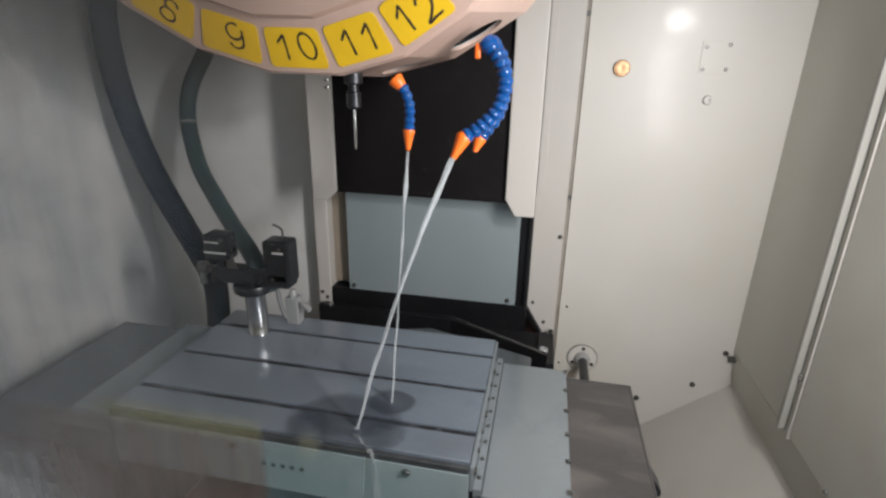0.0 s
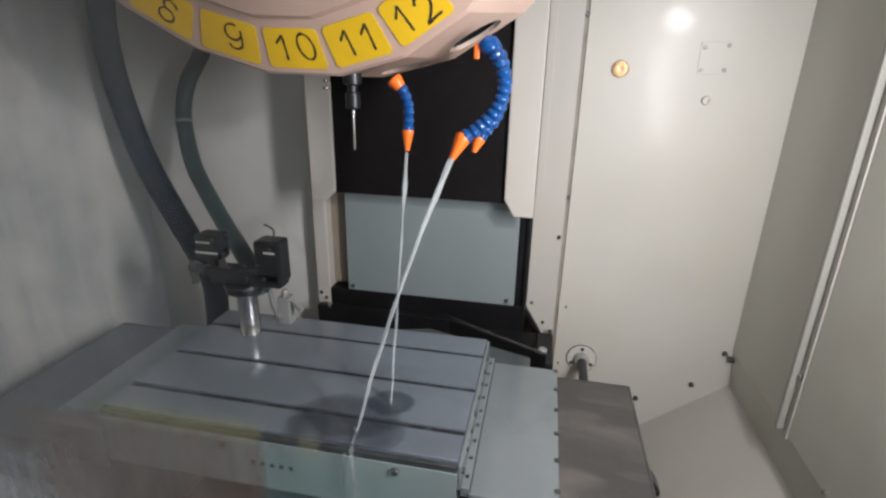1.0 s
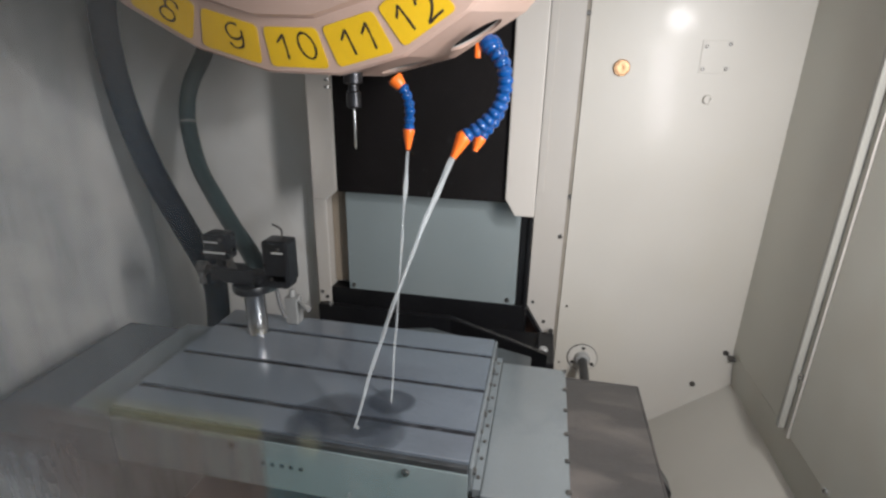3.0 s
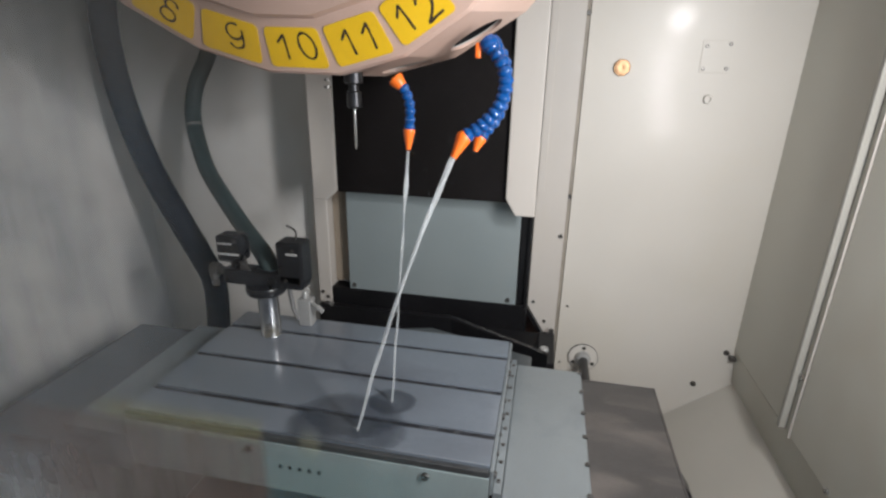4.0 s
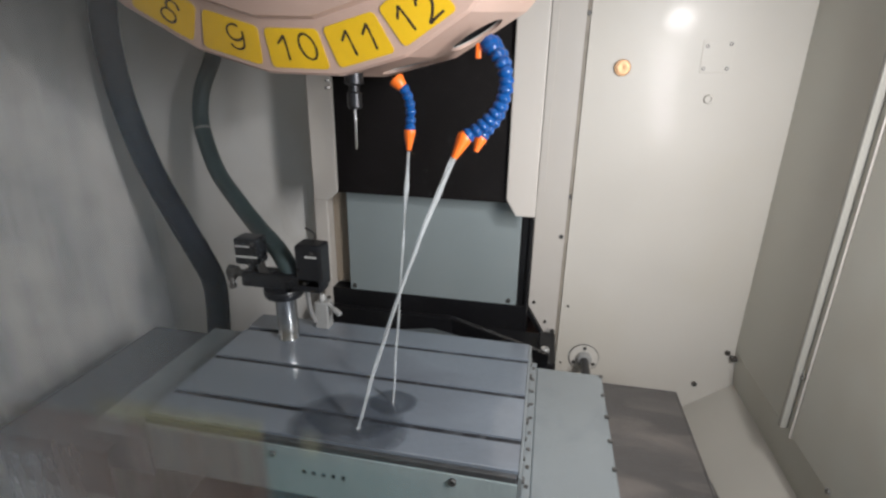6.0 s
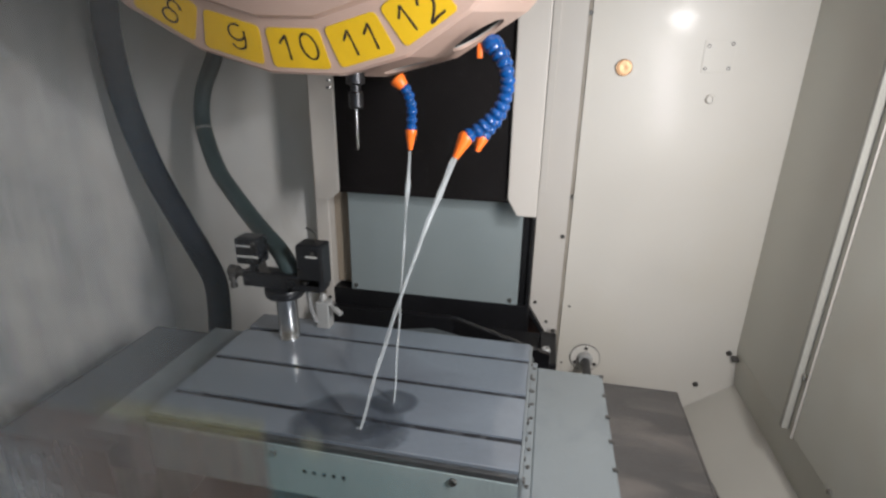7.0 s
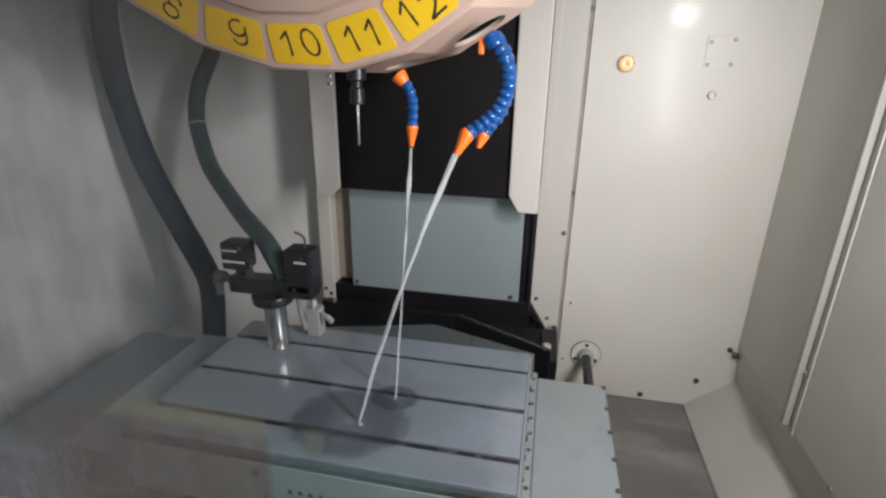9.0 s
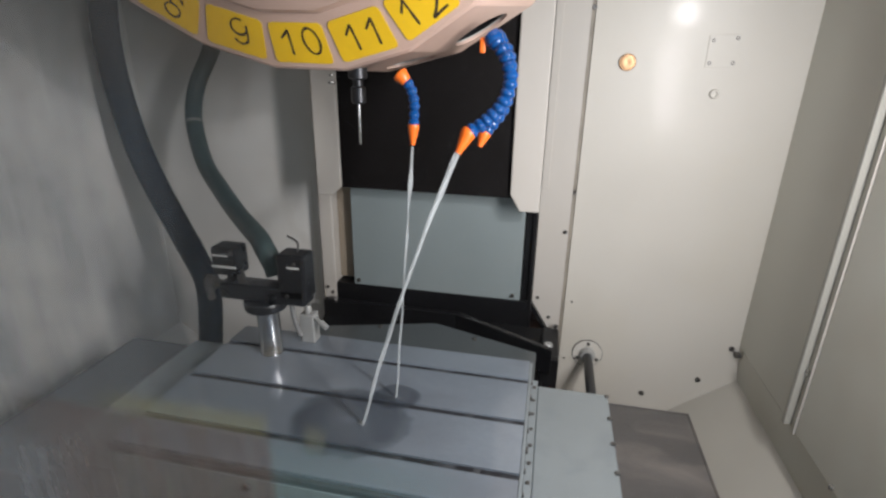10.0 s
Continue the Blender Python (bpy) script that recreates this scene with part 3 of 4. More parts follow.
def drum_body():
    """Front face, rim and back of the drum; the flared skirt facets are parts of their own."""
    bm = bmesh.new()
    rows = [(0.10, 0.012), (0.305, 0.012), (0.315, 0.0), (0.403, 0.0), (0.409, -0.004), (0.412, -0.010)]
    rings = [[bm.verts.new(corner(n, r, z)) for n in range(21)] for r, z in rows]
    for a, b in zip(rings, rings[1:]):
        for i in range(21):
            bm.faces.new((a[i], a[(i + 1) % 21], b[(i + 1) % 21], b[i]))
    bm.faces.new(rings[0])
    back = [bm.verts.new(corner(n, 0.40, -0.16)) for n in range(21)]
    bm.faces.new(back)
    return bm


SK0, SK1 = (0.412, -0.010), (0.499, -0.160)


def skirt_facet(n):
    """One facet of the flared skirt with the round opening of its pocket."""
    bm = bmesh.new()
    N = 28
    cs = [corner(n - 1, *SK0), corner(n, *SK0), corner(n, *SK1), corner(n - 1, *SK1)]
    ax, ay = (cs[1] - cs[0]).normalized(), ((cs[3] + cs[2]) / 2 - (cs[1] + cs[0]) / 2).normalized()
    mid = (cs[0] + cs[1]) / 2 + ay * 0.122
    inw = Vector((-mid.x, -mid.y, -0.25)).normalized()
    outer, inner, lip = [], [], []
    for k in range(N):
        a = 2 * math.pi * k / N + math.pi / N
        c, q = math.cos(a), math.sin(a)
        t = 1 / max(abs(c), abs(q))
        u, v = (c * t + 1) / 2, (q * t + 1) / 2
        outer.append(bm.verts.new((cs[0] * (1 - u) + cs[1] * u) * (1 - v) + (cs[3] * (1 - u) + cs[2] * u) * v))
        p = mid + ax * (c * 0.050) + ay * (q * 0.033)
        inner.append(bm.verts.new(p))
        lip.append(bm.verts.new(p + inw * 0.006))
    for k in range(N):
        j = (k + 1) % N
        bm.faces.new((outer[k], outer[j], inner[j], inner[k]))
        bm.faces.new((inner[k], inner[j], lip[j], lip[k]))
    cup = bmesh.new()
    a = [cup.verts.new(v.co) for v in lip]
    b = [cup.verts.new(v.co + inw * 0.07) for v in lip]
    for k in range(N):
        j = (k + 1) % N
        cup.faces.new((a[k], a[j], b[j], b[k]))
    cup.faces.new(b)
    edge = [v.co.copy() for v in lip]
    rim = tube(edge + edge[:1], 0.0011, 6)
    return bm, cup, rim


drum = empty("tool_drum", DRUM_POSE)
part("shell", drum_body(), DRUM, drum)
for n in range(21):
    sk, cup, rim = skirt_facet(n)
    facet = part("skirt_panel", sk, DRUM, drum)
    # the cup is black so that the opening looks shaded inside
    part("pocket", cup, BLACK, facet, "tool pocket, coloured black for its inner shade")
    # pale ring painted for the light that catches the cut edge
    part("rim", rim, PALE, facet, "pocket's cut edge, painted pale as if lit", True)


def label_plate(n):
    bm = bmesh.new()
    w1, w2 = 0.0448, 0.0508
    own = [spoke(n, 0.329, -w1), spoke(n, 0.329, w1), spoke(n, 0.395, w2), spoke(n, 0.395, -w2)]
    vs = [bm.verts.new(p + Vector((0, 0, 0.0006))) for p in own]
    f = bm.faces.new(vs)
    bmesh.ops.bevel(bm, geom=bm.verts[:], offset=0.008, segments=4, affect="VERTICES", profile=0.5)
    ret = bmesh.ops.extrude_face_region(bm, geom=bm.faces[:])
    for e in ret["geom"]:
        if isinstance(e, bmesh.types.BMVert):
            e.co.z += 0.0008
    return bm


def ring(cx, cy, rx, ry, start, sweep, steps=22):
    """An arc as a pen draws it; angles in degrees from the right, turning left."""
    return [(cx + rx * math.cos(radians(start + sweep * k / steps)), cy + ry * math.sin(radians(start + sweep * k / steps))) for k in range(steps + 1)]


def pen_strokes(ch):
    """The pen's way for each handwritten figure, about 40 high and centred, in millimetres."""
    if ch == "0":
        return ring(0, 0, 13, 21, 100, 366)
    if ch == "1":
        return [(-13, 7), (-8, 12), (-3, 17), (0, 20), (0.4, 8), (0.2, -6), (-0.3, -20)]
    if ch == "2":
        return ring(1, 8, 12, 10, 170, -190) + [(8, -4), (-2, -13), (-13, -20), (0, -19.5), (15, -20)]
    if ch == "3":
        return ring(0, 10, 11, 9, 150, -235) + ring(0, -9, 12, 11, 85, -235)
    if ch == "4":
        return [(4, 20), (-12, -6), (0, -6), (13, -6), (4, -5), (4, 8), (4, -20)]
    if ch == "6":
        return [(9, 18), (-4, 10), (-11, -4)] + ring(0, -9, 11, 10, 170, 350)
    if ch == "7":
        return [(-12, 18), (0, 19), (12, 19), (4, 0), (-3, -20)]
    if ch == "8":
        return ring(0, 10, 10, 9, 10, 255) + ring(0, -9, 12, 11, 80, -350)
    return ring(0, 8, 13, 13, 60, 320) + [(13.5, 0)] + ring(1.5, -8, 12, 12, 10, -165)


# the pen's slips: offset and tilt of each figure on its label
SLIPS = {"8": [(9, -2, -12)], "9": [(7, 3, 4)], "10": [(-15, 1, 0), (22, 4, 12)], "11": [(-11, -1, 0), (25.5, -1, 0)], "12": [(-18, -2, 0), (17, -5, 6)]}


def number(text, n, parent):
    """Each figure is one thick marker line, a part of its own on the label."""
    pen = random.Random(n)
    for k, ch in enumerate(text):
        dx, dy, tilt = SLIPS.get(text, [(-16, 1, 0), (18, 0, 4)])[k]
        way = spline([(x * 0.001, y * 0.001, 0) for x, y in pen_strokes(ch)], 4)
        fat = pen.uniform(0.0018, 0.0021)
        bm = tube(way, lambda q: fat * (1 + 0.14 * math.sin(17 * q + n) + 0.08 * math.sin(41 * q)), 8)
        bm.transform(Matrix.Diagonal((1, 1, 0.16, 1)))
        ob = part("figure", bm, MARKER, parent, "handwritten black figure " + ch)
        turn = PH + (n - 10) * STEP
        ob.matrix_basis = Matrix.Translation(spoke(n, 0.362, 0, 0.0016)) @ Matrix.Rotation(turn, 4, "Z") @ Matrix.Translation((dx * 0.001, dy * 0.001, 0)) @ Matrix.Rotation(radians(tilt), 4, "Z")


for n in range(6, 15):
    lp = part("number_label", label_plate(n), YELLOW, drum, "yellow number label")
    number(str(n), n, lp)
dm = drum.matrix_world.inverted()
screw(drum, dm @ Vector((-0.366, 0.83, 1.402)), dm.to_3x3() @ Vector((0, 0, -1)), 0.0055, DULL, "small dull bolt", "bolt")
screw(drum, dm @ Vector((-0.366, 0.83, 1.413)), dm.to_3x3() @ Vector((0, 0, -1)), 0.0042, DULL, "small dull bolt", "bolt")
tagged(drum, "beige tool drum with yellow handwritten number labels", "tool drum")

# spindle tool seen under the drum
tool = empty("spindle_tool", pose(-0.327, 0.85, 1.452))
part("shank", lathe([(0.016, 0.0), (0.016, -0.045), (0.0085, -0.048), (0.0085, -0.058)], None, 20), TOOLSTEEL, tool, "", True)
part("nut", lathe([(0.0085, -0.058), (0.0125, -0.060), (0.0125, -0.083), (0.010, -0.086), (0.004, -0.087)], None, 20), TOOLSTEEL, tool, "", True)
part("cutter", lathe([(0.0022, -0.085), (0.0022, -0.152), (0.001, -0.156)], None, 12), STEEL, tool, "slim bright cutter", True)
tagged(tool, "steel tool holder with a slim cutter under the drum", "tool holder")


# ---- jointed coolant pipes ----
def joint_pipe(points, count, r, tip_dir, tip_len, label, tip=None):
    root = empty("coolant_pipe", Matrix.Translation(points[0]))
    o = Vector(points[0])
    path = [p - o for p in spline(points, 20)]
    seg = [0.0]
    for a, b in zip(path, path[1:]):
        seg.append(seg[-1] + (b - a).length)
    for k in range(count):
        d = (k + 0.5) / count * seg[-1]
        i = min(range(len(path)), key=lambda q: abs(seg[q] - d))
        i = min(max(i, 1), len(path) - 2)
        t = (path[i + 1] - path[i - 1]).normalized()
        h = seg[-1] / count
        prof = [(r * 0.70, -h * 0.62), (r * 0.88, -h * 0.42), (r * 1.03, -h * 0.26), (r * 1.14, -h * 0.08), (r * 1.15, h * 0.08), (r * 1.06, h * 0.24), (r * 0.88, h * 0.36), (r * 0.82, h * 0.55)]
        part("link", lathe(prof, along(path[i], t), 18), BLUE, root, "", True)
    e = path[-1]
    prof = [(r * 0.9, -0.006), (r * 1.20, 0.0), (r * 1.15, tip_len * 0.10), (r * 0.55, tip_len * 0.85), (r * 0.48, tip_len), (r * 0.34, tip_len), (r * 0.30, tip_len * 0.8)]
    part("nozzle", lathe(prof, along(e, tip_dir), 20), ORANGE, root, "orange nozzle", True)
    base = path[0]
    mouth = [(r * 1.5, -0.003), (r * 1.6, 0.000), (r * 1.1, 0.013), (r * 0.9, 0.015)] if r < 0.008 else [(r * 1.25, -0.010), (r * 1.35, -0.002), (r * 1.3, 0.002), (r * 0.9, 0.008), (r * 0.7, 0.008)]
    part("socket", lathe(mouth, along(base, path[2] - path[0]), 18), ORANGE if r < 0.008 else BLUE, root, "orange socket" if r < 0.008 else "", True)
    if r > 0.01:
        part("tab", box(base.x - 0.022, base.x - 0.014, -0.004, 0.004, base.z - 0.018, base.z + 0.004, 0.002), ORANGE, root, "small orange locking tab")
    return tagged(root, label, "coolant pipe", "jointed coolant pipes")


joint_pipe([(-0.2375, 0.80, 1.415), (-0.2235, 0.80, 1.399), (-0.216, 0.80, 1.375), (-0.217, 0.80, 1.338)], 7, 0.0078, (-0.04, -0.06, -1), 0.030, "slim blue jointed coolant pipe with orange nozzle")
joint_pipe([(-0.094, 0.81, 1.466), (-0.075, 0.80, 1.443), (-0.067, 0.80, 1.412), (-0.077, 0.80, 1.377), (-0.101, 0.797, 1.350), (-0.126, 0.79, 1.333)], 13, 0.0105, (-0.42, -0.30, -0.9), 0.036, "thick blue jointed coolant pipe with orange nozzle")
joint_pipe([(-0.090, 0.84, 1.468), (-0.074, 0.83, 1.447), (-0.068, 0.83, 1.41), (-0.078, 0.83, 1.365), (-0.105, 0.822, 1.328)], 12, 0.0085, (-0.3, -0.3, -0.9), 0.022, "second blue jointed coolant pipe behind the first")


# ---- coolant ----
def water_mat(name, milky):
    m = bpy.data.materials.new(name)
    m.use_nodes = True
    b = m.node_tree.nodes["Principled BSDF"]
    b.inputs["Base Color"].default_value = (0.80, 0.84, 0.86, 1)
    b.inputs["Roughness"].default_value = 0.12
    b.inputs["Transmission Weight"].default_value = 1 - milky
    b.inputs["IOR"].default_value = 1.33
    b.inputs["Alpha"].default_value = 0.72
    n, l = m.node_tree.nodes, m.node_tree.links
    no = n.new("ShaderNodeTexNoise")
    no.inputs["Scale"].default_value = 60
    bp = n.new("ShaderNodeBump")
    bp.inputs["Strength"].default_value, bp.inputs["Distance"].default_value = 0.4, 0.002
    l.new(no.outputs[0], bp.inputs["Height"])
    l.new(bp.outputs[0], b.inputs["Normal"])
    return m


JETM = water_mat("milky_coolant", 0.40)
THIN = water_mat("thin_running_coolant", 0.32)
THIN.node_tree.nodes["Principled BSDF"].inputs["Alpha"].default_value = 0.38


def jet(a, b, r0, r1, beads, bow, label):
    """A falling stream from a nozzle; local to the nozzle's mouth. bow: how far it arcs above its chord."""
    a, b = Vector(a), Vector(b)
    way = (b - a) * 1.012
    flat = Vector((way.x, way.y, 0)).normalized()
    path = []
    for s in np.linspace(0, 1, 80):
        s = float(s)
        path.append(way * s + flat * (bow * 4 * s * (1 - s)) + Vector((0.0007 * math.sin(23 * s), 0.0007 * math.cos(19 * s), 0)) * s)
    root = empty("coolant_jet")
    rad = lambda s: (r0 + (r1 - r0) * s) * (1 + beads * (math.exp(-((s - 0.13) / 0.055) ** 2) + 0.45 * math.exp(-((s - 0.34) / 0.06) ** 2)) + 0.08 * math.sin(s * 63))
    part("stream", tube(path, rad, 10, None, 0.18), JETM, root, "", True)
    tagged(root, label, "coolant jet", "coolant jets")
    return root


JET1 = ((-0.2185, 0.798, 1.306), (-0.240, 0.753, ZT))
JET2 = ((-0.1405, 0.7800, 1.3035), (-0.277, 0.671, ZT))
jet_thin = jet(*JET1, 0.0018, 0.0018, 1.0, 0.0, "thin straight jet of milky coolant")
jet_thick = jet(*JET2, 0.0040, 0.0025, 0.05, 0.012, "thick slanting jet of milky coolant")


def film_mat(name, color):
    """Clear thin coolant: dark and glossy in the middle, thinning out to nothing at its edge."""
    m = mat(name, color, 0.25, metal=0.2, vary=0.25, scale=18, grain=70, bump=0.2, coat=0.8, coat_rough=0.06)
    n, l = m.node_tree.nodes, m.node_tree.links
    co = n.new("ShaderNodeUVMap")
    sub = n.new("ShaderNodeSeparateXYZ")
    l.new(co.outputs[0], sub.inputs[0])
    no = n.new("ShaderNodeTexNoise")
    tc = n.new("ShaderNodeTexCoord")
    l.new(tc.outputs["Object"], no.inputs[0])
    no.inputs["Scale"].default_value, no.inputs["Detail"].default_value = 22, 4
    ad = n.new("ShaderNodeMath")
    ad.operation = "MULTIPLY_ADD"
    l.new(no.outputs[0], ad.inputs[0])
    ad.inputs[1].default_value = 0.45
    l.new(sub.outputs[0], ad.inputs[2])
    ring_ramp = n.new("ShaderNodeValToRGB")
    stops = ring_ramp.color_ramp.elements
    stops[0].position, stops[0].color = 0.20, (0.20, 0.20, 0.20, 1)
    stops[1].position, stops[1].color = 1.0, (0, 0, 0, 1)
    for place, dense in ((0.30, 0.33), (0.50, 0.38), (0.78, 0.44), (0.88, 0.28), (0.96, 0.03)):
        stops.new(place).color = (dense, dense, dense, 1)
    shrink = n.new("ShaderNodeMath")
    shrink.operation = "MULTIPLY"
    shrink.inputs[1].default_value = 0.82
    l.new(ad.outputs[0], shrink.inputs[0])
    l.new(shrink.outputs[0], ring_ramp.inputs[0])
    l.new(ring_ramp.outputs[0], n["Principled BSDF"].inputs["Alpha"])
    return m


FILM = film_mat("thin_clear_film", (0.07, 0.085, 0.11))


def film_sheet(rx, ry, y_min, y_max):
    bm = bmesh.new()
    uv = bm.loops.layers.uv.new("UVMap")
    N, K = 56, 14
    grid = []
    for i in range(K + 1):
        f = i / K
        row = []
        for k in range(N):
            a = 2 * math.pi * k / N
            w = 1 + 0.04 * math.sin(3 * a + 1) + 0.03 * math.sin(7 * a)
            x, y = rx * f * w * math.cos(a), ry * f * w * math.sin(a)
            row.append((bm.verts.new((x, min(max(y, y_min), y_max), 0.0008 + 0.0006 * math.exp(-((f - 0.9) / 0.06) ** 2))), f))
        grid.append(row)
    for a, b in zip(grid, grid[1:]):
        for k in range(N):
            q = [a[k], a[(k + 1) % N], b[(k + 1) % N], b[k]]
            if len({tuple(round(c, 7) for c in v.co[:2]) for v, _ in q}) < 3:
                continue
            face = bm.faces.new([v for v, _ in q])
            for lp, (v, f) in zip(face.loops, q):
                lp[uv].uv = (math.hypot(v.co.x / rx, v.co.y / ry), 0)
    loose = [v for v in bm.verts if not v.link_faces]
    bmesh.ops.delete(bm, geom=loose, context="VERTS")
    return bm


def pool(rx, ry, y_min, y_max, label):
    root = empty("coolant_film")
    part("film", film_sheet(rx, ry, y_min, y_max), FILM, root, "", True)
    return tagged(root, label, "coolant film", "coolant films")


pool_small = pool(0.049, 0.041, -1, 1, "thin round film of coolant swept clear by a jet")
pool_big = pool(0.115, 0.098, -0.040, 1, "wide film of coolant swept clear by the thick jet")
pool_front = pool(0.115, 0.098, -1, -0.042, "front lobe of the coolant film on the table")


def splash(size, count, seed, label):
    """A low foamy mound where a jet lands, with beads thrown round it."""
    rnd = random.Random(seed)
    root = empty("coolant_splash")
    bm = bmesh.new()
    for k in range(9):
        a, d = rnd.uniform(0, 6.28), rnd.uniform(0, size * 0.5)
        r = size * rnd.uniform(0.16, 0.34)
        one = bmesh.new()
        bmesh.ops.create_icosphere(one, subdivisions=2, radius=r)
        one.transform(Matrix.Translation((d * math.cos(a), d * math.sin(a), r * 0.25)) @ Matrix.Diagonal((1.2, 1.2, 0.6, 1)))
        merge(bm, one)
    part("foam", bm, JETM, root, "", True)
    for k in range(count):
        a, d = rnd.uniform(0, 6.28), size * rnd.uniform(1.0, 5.5)
        bead = bmesh.new()
        bmesh.ops.create_icosphere(bead, subdivisions=1, radius=rnd.uniform(0.0004, 0.0010))
        bead.transform(Matrix.Translation((d * math.cos(a), d * math.sin(a), rnd.uniform(0.001, 0.012))))
        part("droplet", bead, JETM, root, "", True)
    return tagged(root, label, "splash", "coolant splashes")


splash_small = splash(0.005, 6, 3, "small foamy splash under the thin jet")
splash_big = splash(0.008, 12, 5, "foamy splash under the thick jet")

# coolant that runs from the thick jet over the table's front edge; local to where the jet lands
rivulet = empty("coolant_rivulet")
run = spline([(0.0, -0.004, 0.0020), (0.006, -0.022, 0.0025), (0.010, -0.042, 0.0025), (0.013, -0.053, 0.0005)], 8)
part("run", tube(run, lambda s: 0.0026 + 0.0012 * math.sin(9 * s), 8, None, 0.3), THIN, rivulet, "", True)
fall = spline([(0.013, -0.0535, 0.0005), (0.015, -0.0570, -0.012), (0.017, -0.0585, -0.050), (0.020, -0.0590, -0.090), (0.022, -0.0590, -0.135)], 8)
part("fall", tube(fall, lambda s: 0.0024 + 0.0030 * s * (1 + 0.5 * math.sin(21 * s)), 8, None, 0.45), THIN, rivulet, "", True)
part("side_fall", tube([p + Vector((-0.010 - 0.012 * k / 20, 0.001, -0.004)) for k, p in enumerate(fall[:21])], lambda s: 0.0016 * (1 - 0.7 * s), 8, None, 0.4), THIN, rivulet, "", True)
tagged(rivulet, "rivulet of coolant running over the table's front edge", "coolant rivulet")

# ---- window pane with dried coolant and painted reflections ----
def pane_mat():
    m = bpy.data.materials.new("smear_and_reflection_pane")
    m.use_nodes = True
    n, l = m.node_tree.nodes, m.node_tree.links
    n.remove(n["Principled BSDF"])
    out = n["Material Output"]
    co = n.new("ShaderNodeTexCoord")
    xyz = n.new("ShaderNodeSeparateXYZ")
    l.new(co.outputs["Object"], xyz.inputs[0])

    def step(axis, a, b, lo=0.0, hi=1.0):
        r = n.new("ShaderNodeMapRange")
        r.interpolation_type = "SMOOTHSTEP"
        r.inputs[1].default_value, r.inputs[2].default_value, r.inputs[3].default_value, r.inputs[4].default_value = a, b, lo, hi
        if a > b:
            r.inputs[1].default_value, r.inputs[2].default_value, r.inputs[3].default_value, r.inputs[4].default_value = b, a, hi, lo
        l.new(xyz.outputs[axis] if isinstance(axis, int) else axis, r.inputs[0])
        return r.outputs[0]

    def op(kind, a, b):
        q = n.new("ShaderNodeMath")
        q.operation = kind
        for k, v in enumerate((a, b)):
            if isinstance(v, float):
                q.inputs[k].default_value = v
            else:
                l.new(v, q.inputs[k])
        return q.outputs[0]

    def noise(scale, sx, sz, detail=5.0):
        mp = n.new("ShaderNodeMapping")
        mp.inputs["Scale"].default_value = (sx, 1, sz)
        l.new(co.outputs["Object"], mp.inputs[0])
        t = n.new("ShaderNodeTexNoise")
        t.inputs["Scale"].default_value, t.inputs["Detail"].default_value = scale, detail
        l.new(mp.outputs[0], t.inputs[0])
        return t.outputs[0]

    streaks = step(noise(70.0, 3.0, 0.4), 0.3, 0.75, 0.6, 1.3)
    blots = step(noise(70.0, 1.0, 1.0), 0.35, 0.7, 0.72, 1.25)
    marks = op("MULTIPLY", op("MULTIPLY", step(noise(150.0, 0.7, 1.6, 3.0), 0.60, 0.70, 0.0, 0.16), step(0, -0.048, -0.062)), step(noise(40.0, 1.0, 1.0, 2.0), 0.48, 0.62))
    # smeared haze; its upper part thinned so the dim corner stays dark
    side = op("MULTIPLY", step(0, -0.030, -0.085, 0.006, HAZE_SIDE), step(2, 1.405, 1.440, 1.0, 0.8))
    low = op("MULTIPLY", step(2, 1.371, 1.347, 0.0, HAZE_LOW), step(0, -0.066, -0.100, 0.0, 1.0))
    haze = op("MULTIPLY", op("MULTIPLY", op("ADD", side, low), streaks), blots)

    def blend(shader, color, alpha):
        d = n.new("ShaderNodeBsdfDiffuse")
        d.inputs[0].default_value = (*color, 1)
        t = n.new("ShaderNodeBsdfTranslucent")
        t.inputs[0].default_value = (*color, 1)
        both = n.new("ShaderNodeMixShader")
        both.inputs[0].default_value = 0.5
        l.new(d.outputs[0], both.inputs[1])
        l.new(t.outputs[0], both.inputs[2])
        mx = n.new("ShaderNodeMixShader")
        l.new(alpha, mx.inputs[0])
        l.new(shader, mx.inputs[1])
        l.new(both.outputs[0], mx.inputs[2])
        return mx.outputs[0]

    tr = n.new("ShaderNodeBsdfTransparent")
    sh = tr.outputs[0]
    # tints painted in place of reflections: yellow band and patch, brown and green fields
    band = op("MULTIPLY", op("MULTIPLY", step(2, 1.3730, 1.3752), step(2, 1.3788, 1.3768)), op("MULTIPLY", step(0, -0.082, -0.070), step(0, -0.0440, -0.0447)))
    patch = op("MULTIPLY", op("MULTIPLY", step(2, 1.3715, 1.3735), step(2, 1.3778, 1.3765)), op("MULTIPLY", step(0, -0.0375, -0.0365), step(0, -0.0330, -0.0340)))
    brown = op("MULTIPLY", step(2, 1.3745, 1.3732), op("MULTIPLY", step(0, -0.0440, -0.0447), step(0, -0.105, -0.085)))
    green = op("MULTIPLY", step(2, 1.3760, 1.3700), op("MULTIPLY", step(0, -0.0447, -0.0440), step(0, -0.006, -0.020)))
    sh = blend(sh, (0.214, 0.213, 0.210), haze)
    # dark veil painted at the upper left, where a faint reflection dims the view
    reflection_veil = op("MULTIPLY", step(0, -0.030, -0.046), step(2, 1.428, 1.438))
    sh = blend(sh, (0.07, 0.05, 0.035), op("MULTIPLY", reflection_veil, 0.17))
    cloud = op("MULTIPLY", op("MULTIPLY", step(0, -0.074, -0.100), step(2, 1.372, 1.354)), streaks)
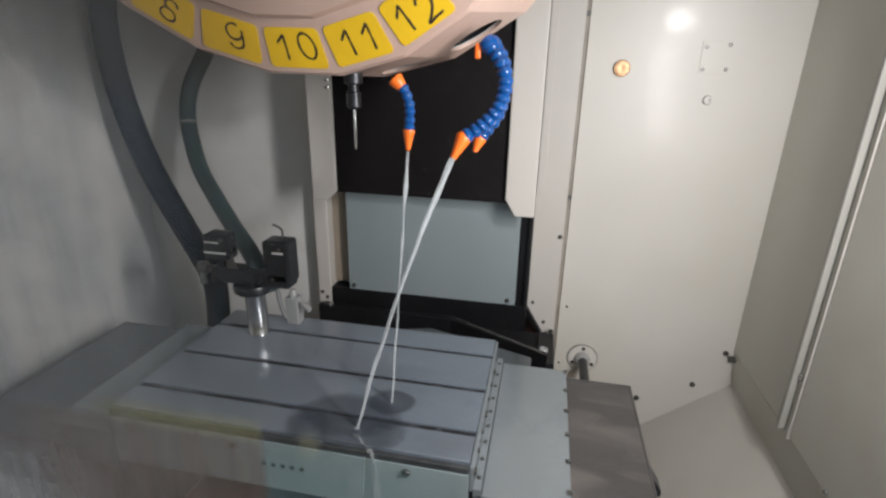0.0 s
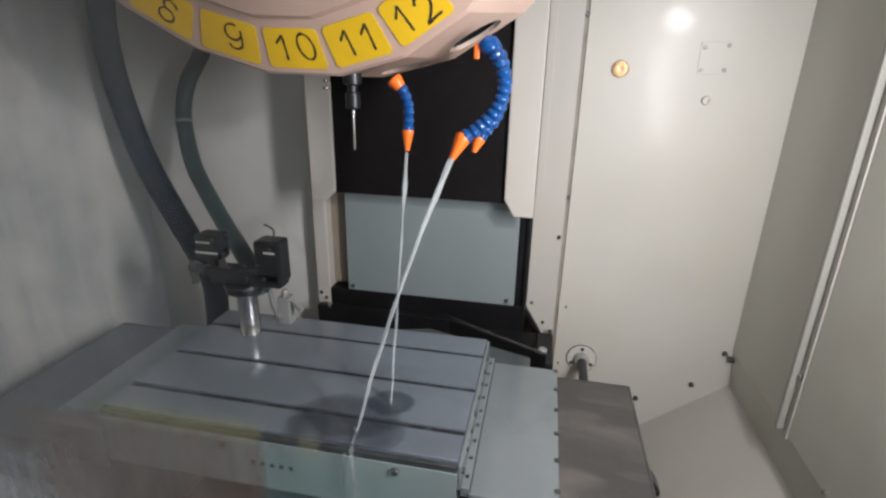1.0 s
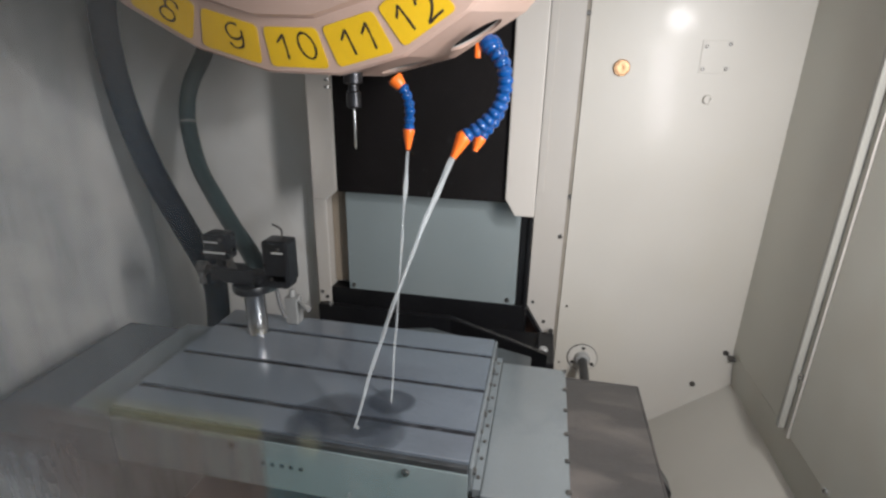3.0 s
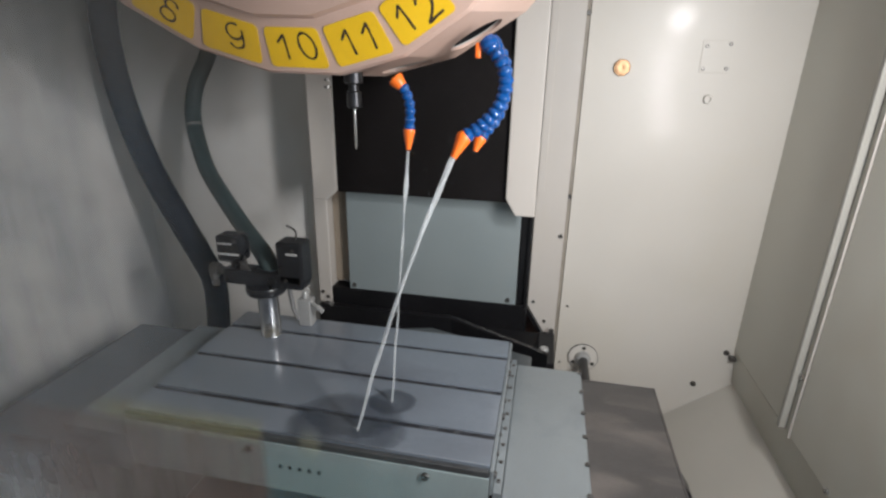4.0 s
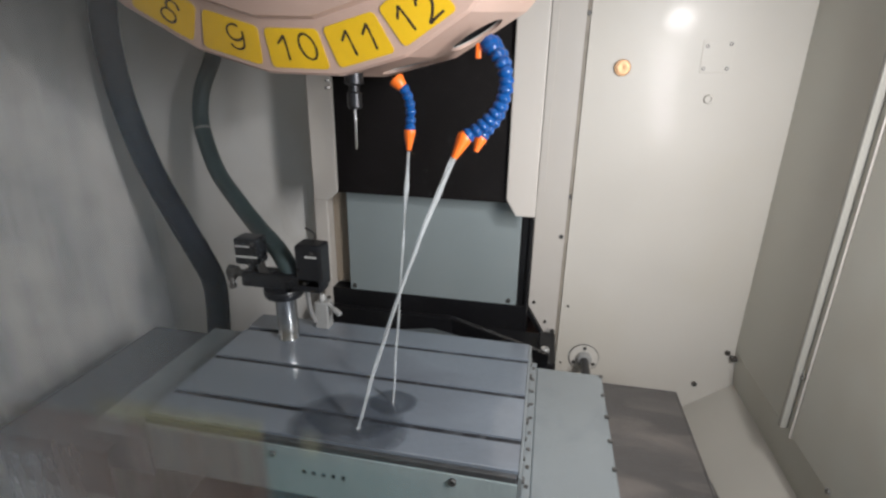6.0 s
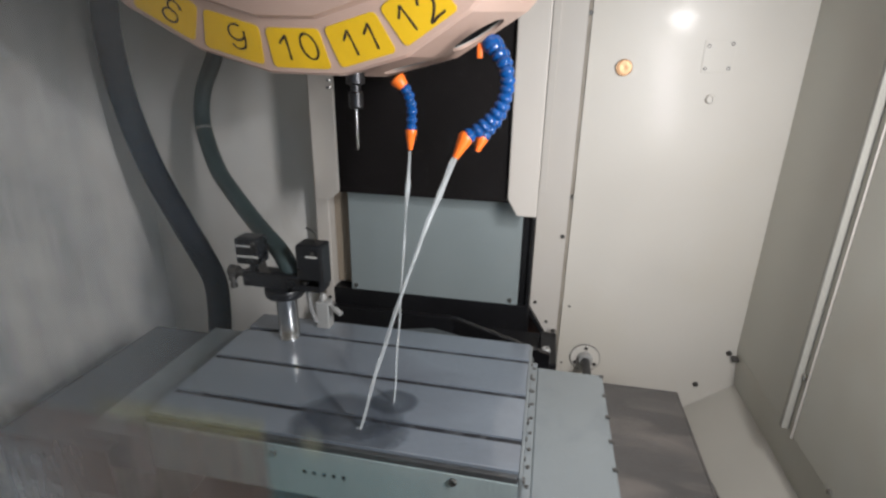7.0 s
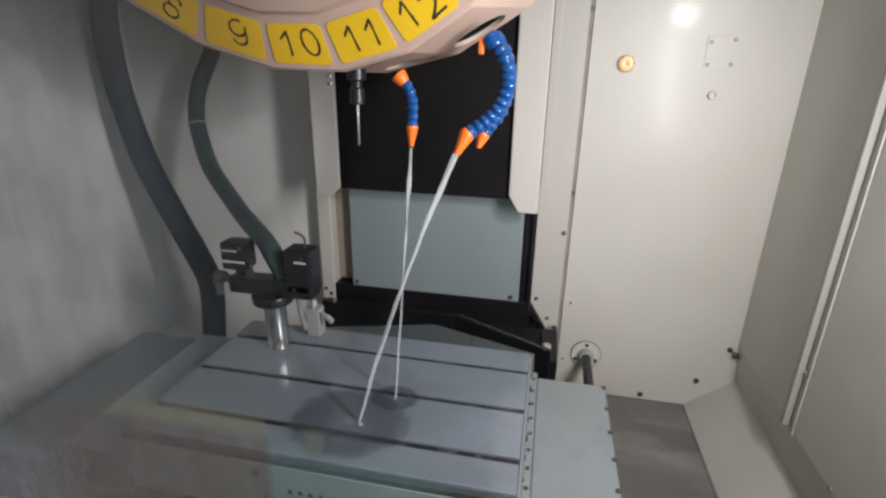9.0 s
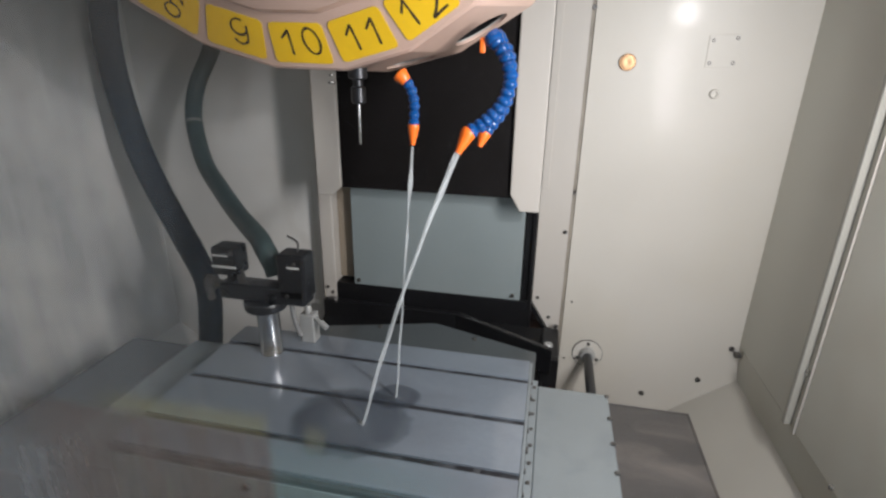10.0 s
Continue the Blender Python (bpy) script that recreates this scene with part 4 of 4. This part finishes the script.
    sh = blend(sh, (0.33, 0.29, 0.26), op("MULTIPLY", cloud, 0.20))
    sh = blend(sh, (0.36, 0.38, 0.38), marks)
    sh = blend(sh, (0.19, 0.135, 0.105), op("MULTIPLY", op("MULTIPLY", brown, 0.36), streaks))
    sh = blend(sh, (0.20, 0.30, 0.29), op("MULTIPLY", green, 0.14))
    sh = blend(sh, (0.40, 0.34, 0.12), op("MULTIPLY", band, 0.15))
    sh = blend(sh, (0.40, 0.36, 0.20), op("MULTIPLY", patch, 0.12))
    l.new(sh, out.inputs[0])
    return m


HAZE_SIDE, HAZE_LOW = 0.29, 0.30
window = empty("window_1", pose(-0.05, 0.065, 1.05))
pane = part("pane", box(-0.50, 0.40, 0.0635, 0.0650, 1.05, 1.80), pane_mat(), window, "clear pane smeared with dried coolant and painted with reflections")
pane.matrix_parent_inverse = window.matrix_world.inverted()
pane.visible_shadow = False
for x0, x1, z0, z1 in ((-0.50, 0.40, 1.05, 1.062), (-0.50, 0.40, 1.788, 1.80), (-0.50, -0.488, 1.062, 1.788), (0.388, 0.40, 1.062, 1.788)):
    fr = part("frame", box(x0, x1, 0.066, 0.088, z0, z1, 0.002), PLASTIC, window, "black rubber seal")
    fr.matrix_parent_inverse = window.matrix_world.inverted()
tagged(window, "machine door window smeared with dried coolant, reflections painted on", "window", kind="structure")


# ---- what moves ----
TABLE_X = [(0.0, -0.0753), (0.3, -0.0846), (0.5, -0.0905), (0.6, -0.0925), (0.8, -0.0929), (2.5, -0.0929), (2.6, -0.0927), (2.75, -0.0880), (3.8, -0.0508), (4.0, -0.0443), (4.5, -0.0290), (5.0, -0.0128), (5.25, -0.0045), (5.4, -0.0022), (5.7, -0.0020), (7.4, -0.0030), (7.6, -0.0030), (8.0, -0.0036), (10.0, -0.0040)]
TABLE_Y = [(0.0, 0.8270), (2.6, 0.8268), (4.0, 0.8252), (5.5, 0.8240), (7.4, 0.8222), (7.6, 0.8170), (8.0, 0.8025), (8.5, 0.7852), (9.0, 0.7685), (9.5, 0.7508), (10.0, 0.7340)]


def at(rows, t):
    return float(np.interp(t, [r[0] for r in rows], [r[1] for r in rows]))


TIMES = sorted({r[0] for r in TABLE_X} | {r[0] for r in TABLE_Y})


def motions():
    pos = {t: (at(TABLE_X, t), at(TABLE_Y, t)) for t in TIMES}
    for thing in (table, plate_right, plate_left, fixture, valve):
        walk(thing, [(t, pose(x, y, ZT)) for t, (x, y) in pos.items()])
    drag = lambda t, x: max(0.0, x + 0.0929) if t > 2 else 0.0
    walk(cover_right, [(t, pose(0.226 + drag(t, x), y, ZT)) for t, (x, y) in pos.items()])
    walk(cover_left, [(t, pose(-1.055 + drag(t, x), y, ZT)) for t, (x, y) in pos.items()])
    for thing, top, L, follow in ((hose_big, TOP1, 1.7, -0.1), (hose_small, TOP2, 0.68, 1.0)):
        rows = []
        for t, (x, y) in pos.items():
            dx, dy = x - REF0.x, y - REF0.y
            rows.append((t, Matrix.Translation(top) @ pose(0, 0, 0, math.degrees(dy / L), -math.degrees(dx * follow / L), 0)))
        walk(thing, rows)
    # jets shiver about their nozzles
    for thing, (a, b), rate, sway in ((jet_thin, JET1, 1.0, 0.0012), (jet_thick, JET2, 2.0, 0.0018)):
        rows = []
        for k in range(101):
            t = k / 10
            lean = sway * math.cos(3.7 * t + rate)
            side = sway * math.sin(5.1 * t + rate)
            drop = a[2] - b[2]
            rows.append((t, Matrix.Translation(a) @ pose(0, 0, 0, -math.degrees(lean / drop), -math.degrees(side / drop), 2.0 * math.sin(7.3 * t * rate))))
        walk(thing, rows)
    for thing, (a, b), off in ((pool_small, JET1, 0.0), (pool_big, JET2, -0.024)):
        walk(thing, [(k / 2, pose(b[0] + off, b[1], ZT + 0.0004)) for k in range(21)])
    # the front lobe of the film comes out as the table slides forward under the jet
    walk(pool_front, [(t, pose(JET2[1][0] - 0.024, JET2[1][1] + max(0.0, y - 0.765), ZT + 0.0009)) for t, (x, y) in pos.items()])
    for thing, (a, b), s0 in ((splash_small, JET1, 1.0), (splash_big, JET2, 2.0)):
        walk(thing, [(k / 10, pose(b[0], b[1], ZT + 0.0008, 0, 0, (63 * k + 20 * math.sin(k * s0)) % 360)) for k in range(101)])

    # the rivulet wanders, then runs dry and drops into the sump
    hx, hy = JET2[1][0], JET2[1][1]
    walk(rivulet, [(0.0, pose(hx, hy - 0.016, ZT, 0, 0, 38)), (0.25, pose(hx, hy - 0.016, ZT, 0, 0, 36)), (0.55, pose(hx, hy - 0.003, ZT, 0, 0, 7)), (0.9, pose(hx, hy, ZT)), (1.4, pose(hx - 0.003, hy, ZT, 0, 0, -3)),
                   (2.0, pose(hx, hy, ZT, 0, 0, 3)), (2.5, pose(hx - 0.001, hy, ZT, 0, 0, -2)), (2.75, pose(hx, hy, ZT)), (2.9, pose(hx, hy - 0.03, ZT - 0.04)), (3.1, pose(hx, hy - 0.045, ZT - 0.20)),
                   (3.3, pose(hx, hy - 0.05, ZT - 0.46)), (3.4, pose(hx, hy - 0.05, ZT - 0.465)), (10.0, pose(hx, hy - 0.05, ZT - 0.465))])


motions()
